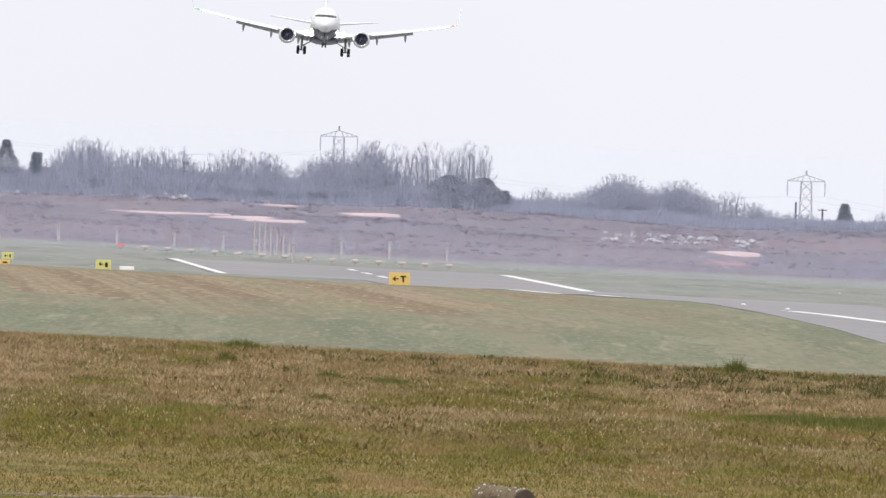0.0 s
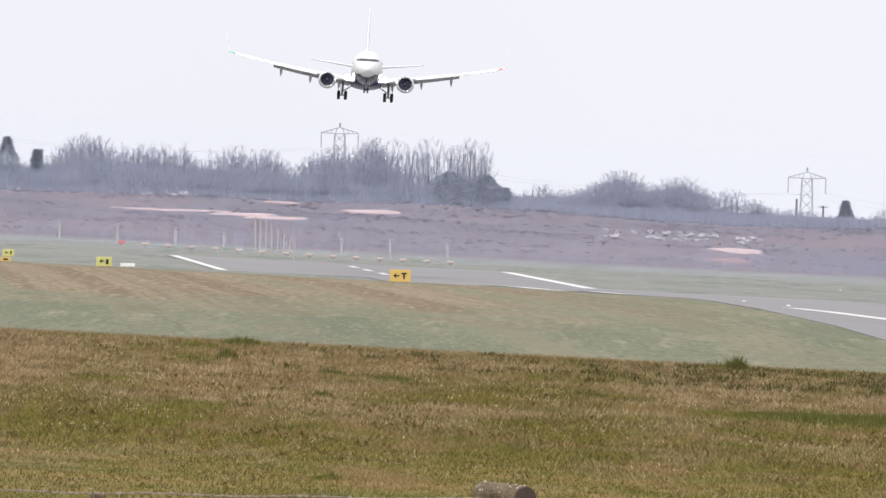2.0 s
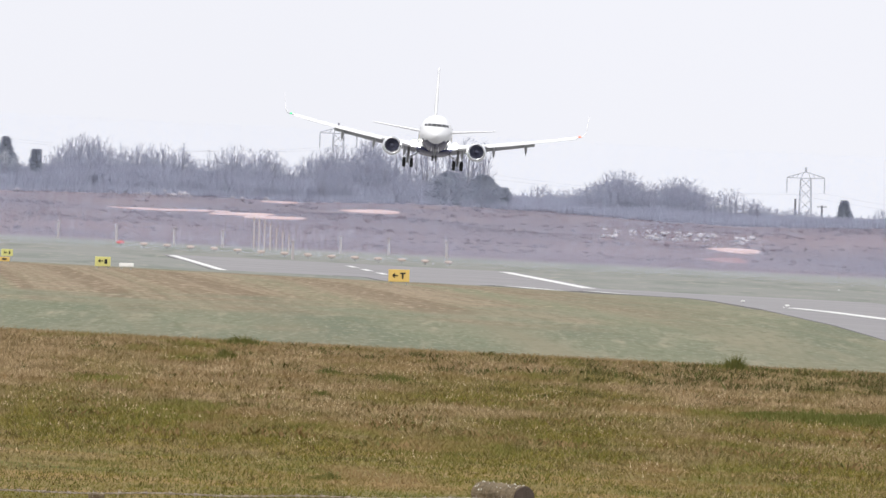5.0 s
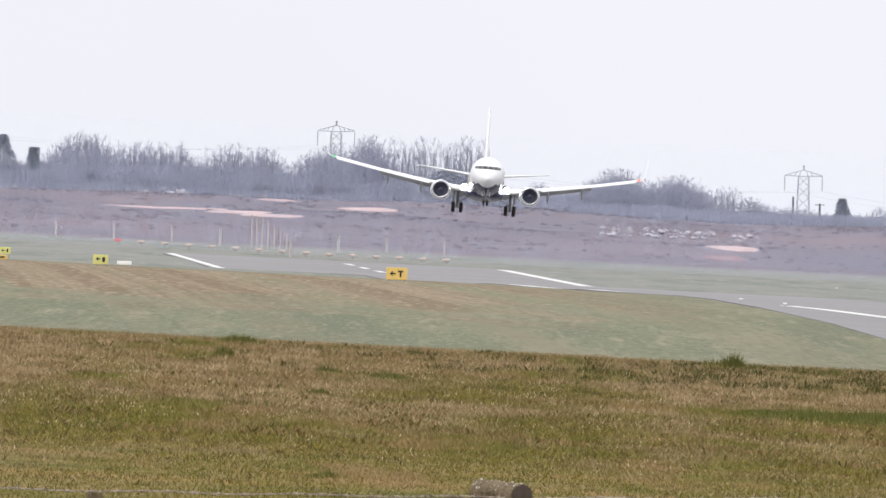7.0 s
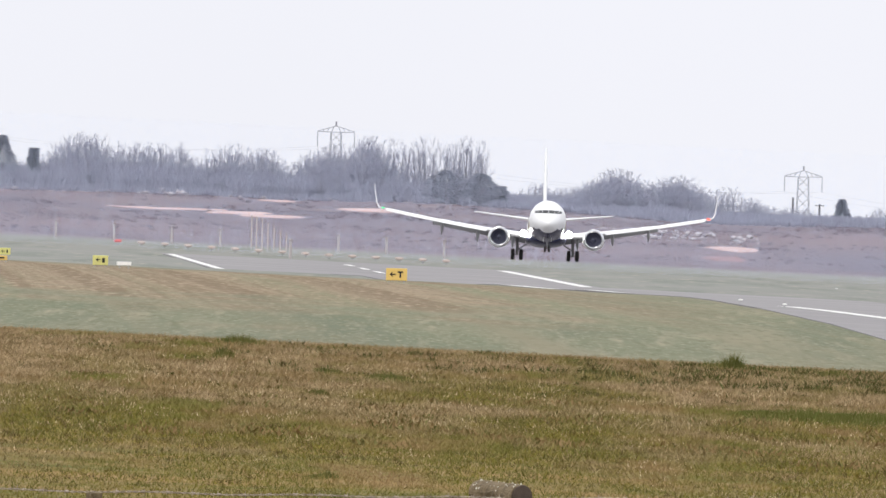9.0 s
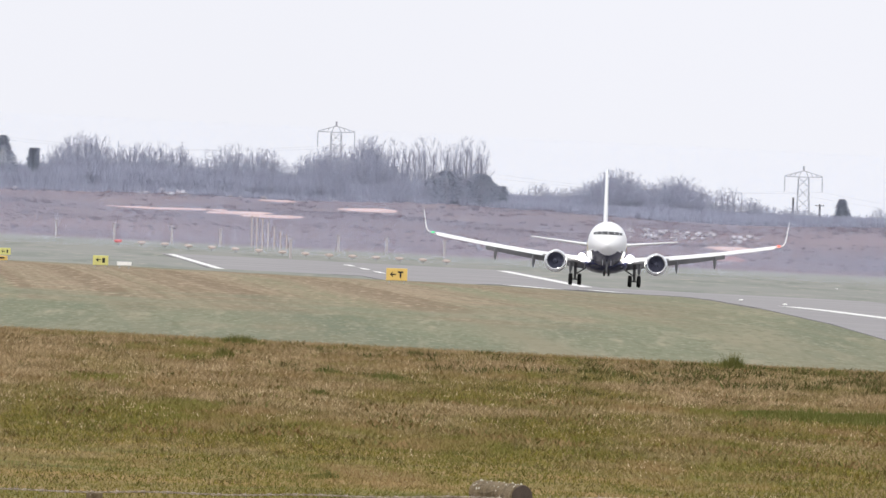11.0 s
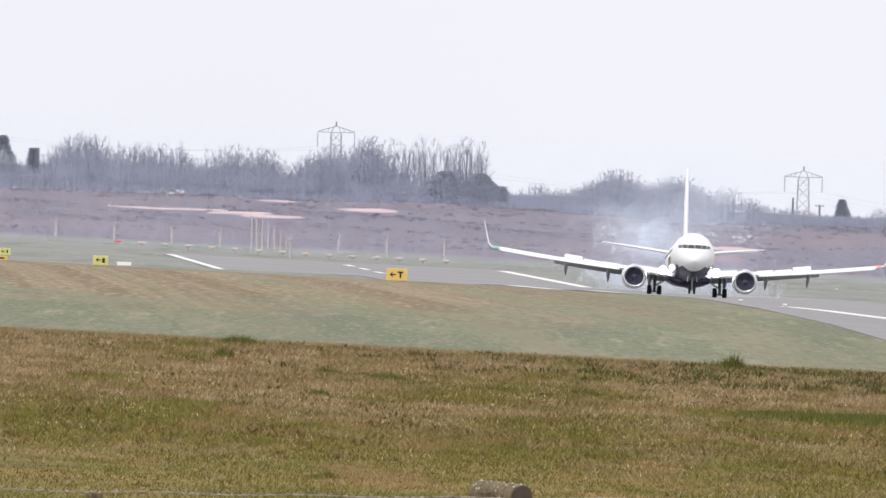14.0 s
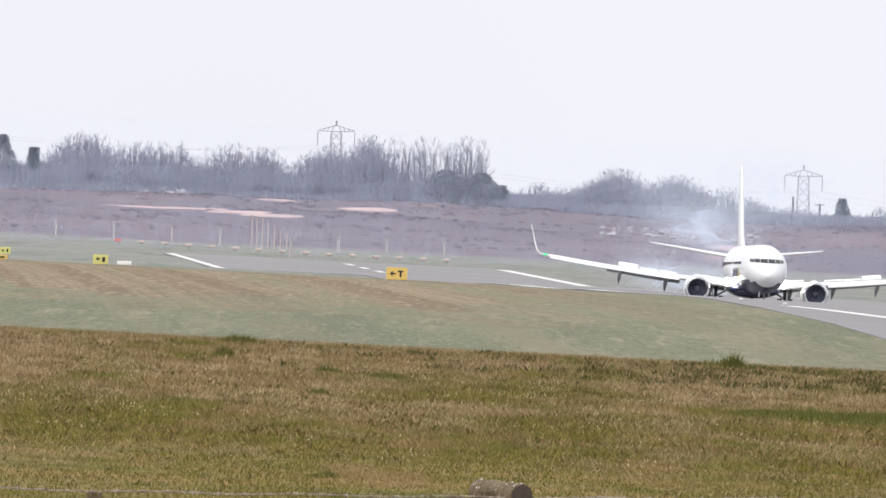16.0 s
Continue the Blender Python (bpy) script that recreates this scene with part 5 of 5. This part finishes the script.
    for x_px, y, w_m, h_m, k, deep in ((1430, 238, 0.8, 0.19, 2600, 6.0), (1545, 238, 0.75, 0.2, 2600, 6.0), (1350, 240, 0.42, 0.13, 1300, 7.0), (690, 262, 0.36, 0.10, 2400, 6.0), (580, 268, 0.22, 0.10, 1200, 6.0),
                                       (568, 166, 0.16, 0.05, 900, 12.0), (1130, 168, 0.3, 0.04, 1200, 14.0), (90, 190, 0.22, 0.04, 700, 12.0), (720, 236, 0.2, 0.05, 500, 8.0), (400, 296, 0.22, 0.10, 600, 6.0)):
        tussock(x_px, y, w_m, h_m, k, M_LUSH, deep, "low patch of lush green grass in the field")
    M_BLEACH = mat("bleached_field_grass", (0.42, 0.325, 0.20), 0.9, col2=(0.26, 0.185, 0.095), scale=3, fine=12, island=0.6, spec=0.1)
    for x_px, y, w_m, h_m, k, deep in ((60, 285, 1.3, 0.09, 7000, 14.0), (300, 268, 1.0, 0.08, 3500, 12.0), (1480, 205, 0.75, 0.06, 8000, 16.0), (1530, 172, 0.5, 0.04, 7000, 24.0), (1400, 183, 0.4, 0.04, 2500, 14.0),
                                       (1150, 268, 1.0, 0.05, 4500, 12.0), (90, 250, 0.9, 0.08, 5000, 12.0), (1380, 282, 0.9, 0.05, 4000, 8.0)):
        tussock(x_px, y, w_m, h_m, k, M_BLEACH, deep, "patch of short bleached straw grass in the field")


build_grass()


def tufts(name, label, count, xw, yr, size, tall, material, seed, keep=None, blades=4):
    """One mesh of many small tufts scattered over the grass."""
    rng = np.random.default_rng(seed)
    y = np.sqrt(rng.uniform(yr[0] ** 2, yr[1] ** 2, count))
    x = rng.uniform(-1, 1, count) * xw * y
    if keep:
        ok = np.array([keep(a, b) for a, b in zip(x, y)])
        x, y = x[ok], y[ok]
    s = rng.uniform(*size, len(x)).repeat(blades)
    x, y = x.repeat(blades), y.repeat(blades)
    x = x + rng.normal(0, 0.6, len(x)) * s
    y = y + rng.normal(0, 1.2, len(x)) * s
    z = np.interp(y, LAND_Y, LAND_Z) - FALL * 150 * np.tanh(x / 150) - 0.02
    w, h = s * rng.uniform(0.05, 0.2, len(x)), s * tall * rng.uniform(0.3, 1.0, len(x)) + 0.03
    pts = np.stack([np.stack([x - w, y, z], 1), np.stack([x + w, y, z], 1), np.stack([x + rng.normal(0, 0.6, len(x)) * h, y + rng.normal(0, 0.6, len(x)) * h, z + h], 1)], 1)
    return tagged(new(name, triangles(name, pts, material)), label, "grass", kind="stuff")


tufts("brown_tufts", "low dark brown and green tufts scattered in the field", 8500, 0.0245, (190, 326), (0.05, 0.22), 0.34, M_BROWNTUFT, 53, lambda x, y: noise.noise(Vector((x / 1.1, y / 7, 8))) > 0.22 - 0.22 * (y > 292), 12)

tufts("brow_tufts", "ragged brown and green tufts along the brow of the field", 1500, 0.0245, (300, 321), (0.05, 0.15), 0.7, M_BROWNTUFT, 54, lambda x, y: noise.noise(Vector((x / 0.45, y / 9, 8))) > 0.12, 26)


M_DARKTUFT = mat("dark_olive_tuft", (0.075, 0.062, 0.024), 0.9, col2=(0.06, 0.075, 0.02), scale=0.6, fine=2.0, island=0.5, spec=0.1)
tufts("hummocks", "dark brown hummocks of matted grass below the brow", 3000, 0.0245, (276, 320), (0.05, 0.15), 1.0, M_DARKTUFT, 61, lambda x, y: noise.noise(Vector((x / 0.4, y / 5, 14))) > 0.3 - 0.05 * x, 18)
tufts("olive_tufts", "dark olive tufts of coarse grass under the brow", 3000, 0.0245, (250, 321), (0.05, 0.13), 0.6, M_DARKTUFT, 57, lambda x, y: noise.noise(Vector((x / 0.5, y / 3, 4))) > 0.24 - 0.22 * (y > 300), 16)

# ---- pale specks added before the hill in place of distance haze ----
def build_haze_specks():
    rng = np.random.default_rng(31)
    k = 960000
    # evenly spread specks: a low-discrepancy sequence in place of chance
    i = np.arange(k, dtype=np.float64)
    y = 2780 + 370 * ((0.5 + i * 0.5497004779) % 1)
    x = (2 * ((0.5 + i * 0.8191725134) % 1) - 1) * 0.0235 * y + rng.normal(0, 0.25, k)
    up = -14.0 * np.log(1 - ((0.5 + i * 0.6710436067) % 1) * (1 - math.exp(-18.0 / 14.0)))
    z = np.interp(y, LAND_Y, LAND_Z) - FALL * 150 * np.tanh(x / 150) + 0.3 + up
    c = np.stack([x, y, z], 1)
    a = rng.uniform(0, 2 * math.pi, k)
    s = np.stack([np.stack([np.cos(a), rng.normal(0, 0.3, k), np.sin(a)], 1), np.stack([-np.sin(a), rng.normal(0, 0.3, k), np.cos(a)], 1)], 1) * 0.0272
    tagged(new("mist", triangles("mist", np.stack([c, c + s[:, 0], c + s[:, 1]], 1), M_HAZE_SPECKS)), "pale specks added before the hill to stand in for distance haze", "mist", kind="stuff")


build_haze_specks()


# ---- tyre smoke: loose clouds of fine specks that drift from the touchdown point ----
def build_smoke():
    rng = np.random.default_rng(21)
    meshes = []
    for i in range(4):
        k, wide = ((26000, (1.9, 2.4, 0.65)), (30000, (2.8, 3.8, 1.8)))[i % 2]
        u = (0.5 + np.arange(1, k + 1)[:, None] * np.array([0.8191725134, 0.6710436067, 0.5497004779]) + 0.37 * i) % 1
        u = np.clip(u, 0.002, 0.998)
        c = 0.57 * np.log(u / (1 - u)) * np.array(wide)
        c += 0.9 * np.array([[noise.noise(Vector((p[0] / 1.3, p[1] / 2, p[2] / 1.3 + i * 7 + q * 3))) for q in range(3)] for p in c])
        s = rng.normal(0, 1, (k, 2, 3)) * 0.0182
        meshes.append(triangles("smoke_puff", np.stack([c, c + s[:, 0], c + s[:, 1]], 1), M_SMOKE))
    puffs = []
    # mesh, start time, place along the runway, offset across, drift across a second, rise in all
    for kind, t0, y, off, drift, rise in ((0, 11.05, 1942, -2.9, 2.4, 5.0), (1, 11.15, 1938, -3.2, 1.7, 7.0), (3, 11.25, 1934, -2.0, 3.4, 8.8), (0, 11.3, 1930, -2.4, 2.4, 5.6), (1, 11.4, 1926, -4.2, 2.0, 5.4),
                                          (3, 11.6, 1916, -1.0, 3.9, 7.6), (2, 11.8, 1902, -2.9, 2.3, 4.2), (1, 11.9, 1898, 0.0, 3.1, 9.4),
                                          (0, 12.0, 1892, 2.9, 3.2, 1.6), (2, 12.15, 1886, -3.0, 2.4, 4.4), (3, 12.2, 1882, -2.4, 2.2, 5.8), (2, 12.05, 1884, 3.4, 2.8, 0.9), (1, 12.45, 1870, -2.2, 3.0, 7.8),
                                          (2, 11.95, 1894, -4.6, 1.9, 0.7), (0, 12.1, 1886, 5.2, 1.8, 0.5), (2, 12.2, 1880, 0.2, 2.0, 0.6), (0, 11.85, 1898, -2.2, 1.9, 1.2), (2, 11.2, 1930, -3.4, 1.9, 1.0)):
        ob = tagged(new("smoke_puff", meshes[kind]), "thin drifting puff of pale tyre smoke over the runway", "smoke", "tyre smoke", "stuff")
        x = centre(y) + off - 0.3
        g = land(x, y)
        drift, rise = (drift * 1.12, rise * 1.3) if rise > 4 else (drift, rise)

        def drifted(dt):
            across = drift * dt if off < 2 or rise < 0.8 else 3.0 * drift * (1 - math.exp(-dt / 1.3))
            return pose(x + across, y + 1.0 * dt, g + 0.5 + rise * (1 - math.exp(-dt / 2.2)), 0, 5 * dt, 8 * dt)

        rows = [(0.0, pose(x, y, g - 7.0)), (t0, pose(x, y, g - 7.0)), (t0 + 0.12, drifted(0.0))]
        rows += [(t0 + dt, drifted(dt)) for dt in (0.6, 1.2, 2.0, 3.0)] + [(16.0, drifted(16.0 - t0))]
        puffs.append((ob, rows))
    return puffs


PUFFS = build_smoke()

# ---- what moves: the airliner along its approach and roll-out, its spoilers, the smoke ----
FLIGHT = [
    (0, -16.54, 2641.0, 28.15, -2.15, 2.37, 0.50), (0.5, -15.09, 2609.5, 26.36, -2.12, 2.24, 0.50), (1, -13.61, 2578.0, 24.59, -2.10, 2.08, 0.49), (1.5, -12.06, 2546.5, 22.91, -2.07, 2.03, 0.49),
    (2, -10.51, 2515.0, 21.27, -2.05, 2.08, 0.49), (2.5, -9.12, 2483.5, 19.80, -2.00, 2.42, 0.49), (3, -7.55, 2452.0, 18.21, -1.95, 2.83, 0.48), (3.5, -6.02, 2420.5, 16.68, -1.92, 2.87, 0.48),
    (4, -4.53, 2389.0, 15.23, -1.90, 2.77, 0.48), (4.5, -3.06, 2357.5, 13.83, -1.98, 3.00, 0.47), (5, -1.65, 2326.0, 12.62, -2.06, 3.23, 0.47), (5.5, -0.16, 2294.5, 11.25, -2.14, 3.47, 0.47),
    (6, 1.15, 2263.0, 9.95, -2.22, 3.70, 0.47), (6.5, 2.68, 2231.5, 8.63, -2.30, 3.93, 0.46), (7, 4.30, 2200.0, 7.33, -2.33, 3.16, 0.46), (7.5, 5.98, 2168.5, 6.07, -2.37, 2.25, 0.46),
    (8, 7.52, 2137.0, 4.97, -2.40, 1.34, 0.46), (8.5, 9.10, 2105.5, 3.77, -2.35, 0.70, 0.45), (9, 10.50, 2075.0, 2.79, -2.40, 0.54, 0.45), (9.5, 11.88, 2045.0, 2.19, -2.50, 0.63, 0.36),
    (10, 13.20, 2015.0, 1.61, -2.65, 0.72, 0.27), (10.5, 14.49, 1985.5, 1.09, -2.85, 0.81, 0.18), (11, 15.69, 1956.0, 0.68, -3.05, 0.90, 0.09), (11.5, 16.80, 1926.0, 0.48, -3.20, 1.30, 0.02),
    (12, 17.86, 1896.0, 0.38, -3.00, 1.43, 0.00), (12.5, 18.85, 1865.0, 0.31, -2.72, 1.45, 0.06), (13, 19.82, 1833.5, 0.24, -2.47, 1.47, 0.21), (13.5, 20.62, 1803.5, 0.20, -2.30, 1.47, 0.50),
    (14, 21.45, 1774.5, 0.15, -2.06, 1.47, 0.86), (14.5, 22.43, 1746.5, -0.01, -1.20, 1.42, 1.50), (15, 23.10, 1720.0, -0.07, -0.78, 1.40, 2.16), (15.5, 24.20, 1692.5, -0.19, -0.75, 1.42, 2.69),
    (16, 25.28, 1663.0, -0.28, -0.42, 1.48, 3.22),
]


def motions():
    walk(AIRLINER, [(t, pose(x, y, z, rx, ry, rz)) for t, x, y, z, rx, ry, rz in FLIGHT])
    for ob, x, y, z, ry, up in SPOILERS:
        walk(ob, [(t, pose(x, y, z, a, ry, 0)) for t, a in ((0, -4), (11.6, -4), (13.2, 0), (14.0, up), (16, up))])
    for ob in GEAR_LEGS:
        walk(ob, [(t, pose(0, 0, d)) for t, d in ((0, -0.32), (6.5, -0.28), (10.5, -0.2), (11.0, -0.17), (11.5, -0.1), (12.2, 0), (16, 0))])
    # the wings flex upwards in flight and settle once the wheels carry the weight
    for ob, side in WINGS:
        root = (side * 1.9, 0, 2.0)
        walk(ob, [(t, Matrix.Translation(root) @ pose(0, 0, 0, 0, -side * a, 0) @ Matrix.Translation([-c for c in root]))
                  for t, a in ((0, 2.7), (6, 2.9), (8, 2.9), (9, 2.3), (11, 1.5), (12.2, 0.9), (13, 0), (13.9, -1.1), (16, -1.3))])
    for ob in ENGINES:
        walk(ob, [(t, pose(0, 0, d)) for t, d in ((0, 0), (11, 0), (12, -0.08), (13.2, -0.2), (16, -0.22))])
    for ob, rows in PUFFS:
        walk(ob, rows)


motions()
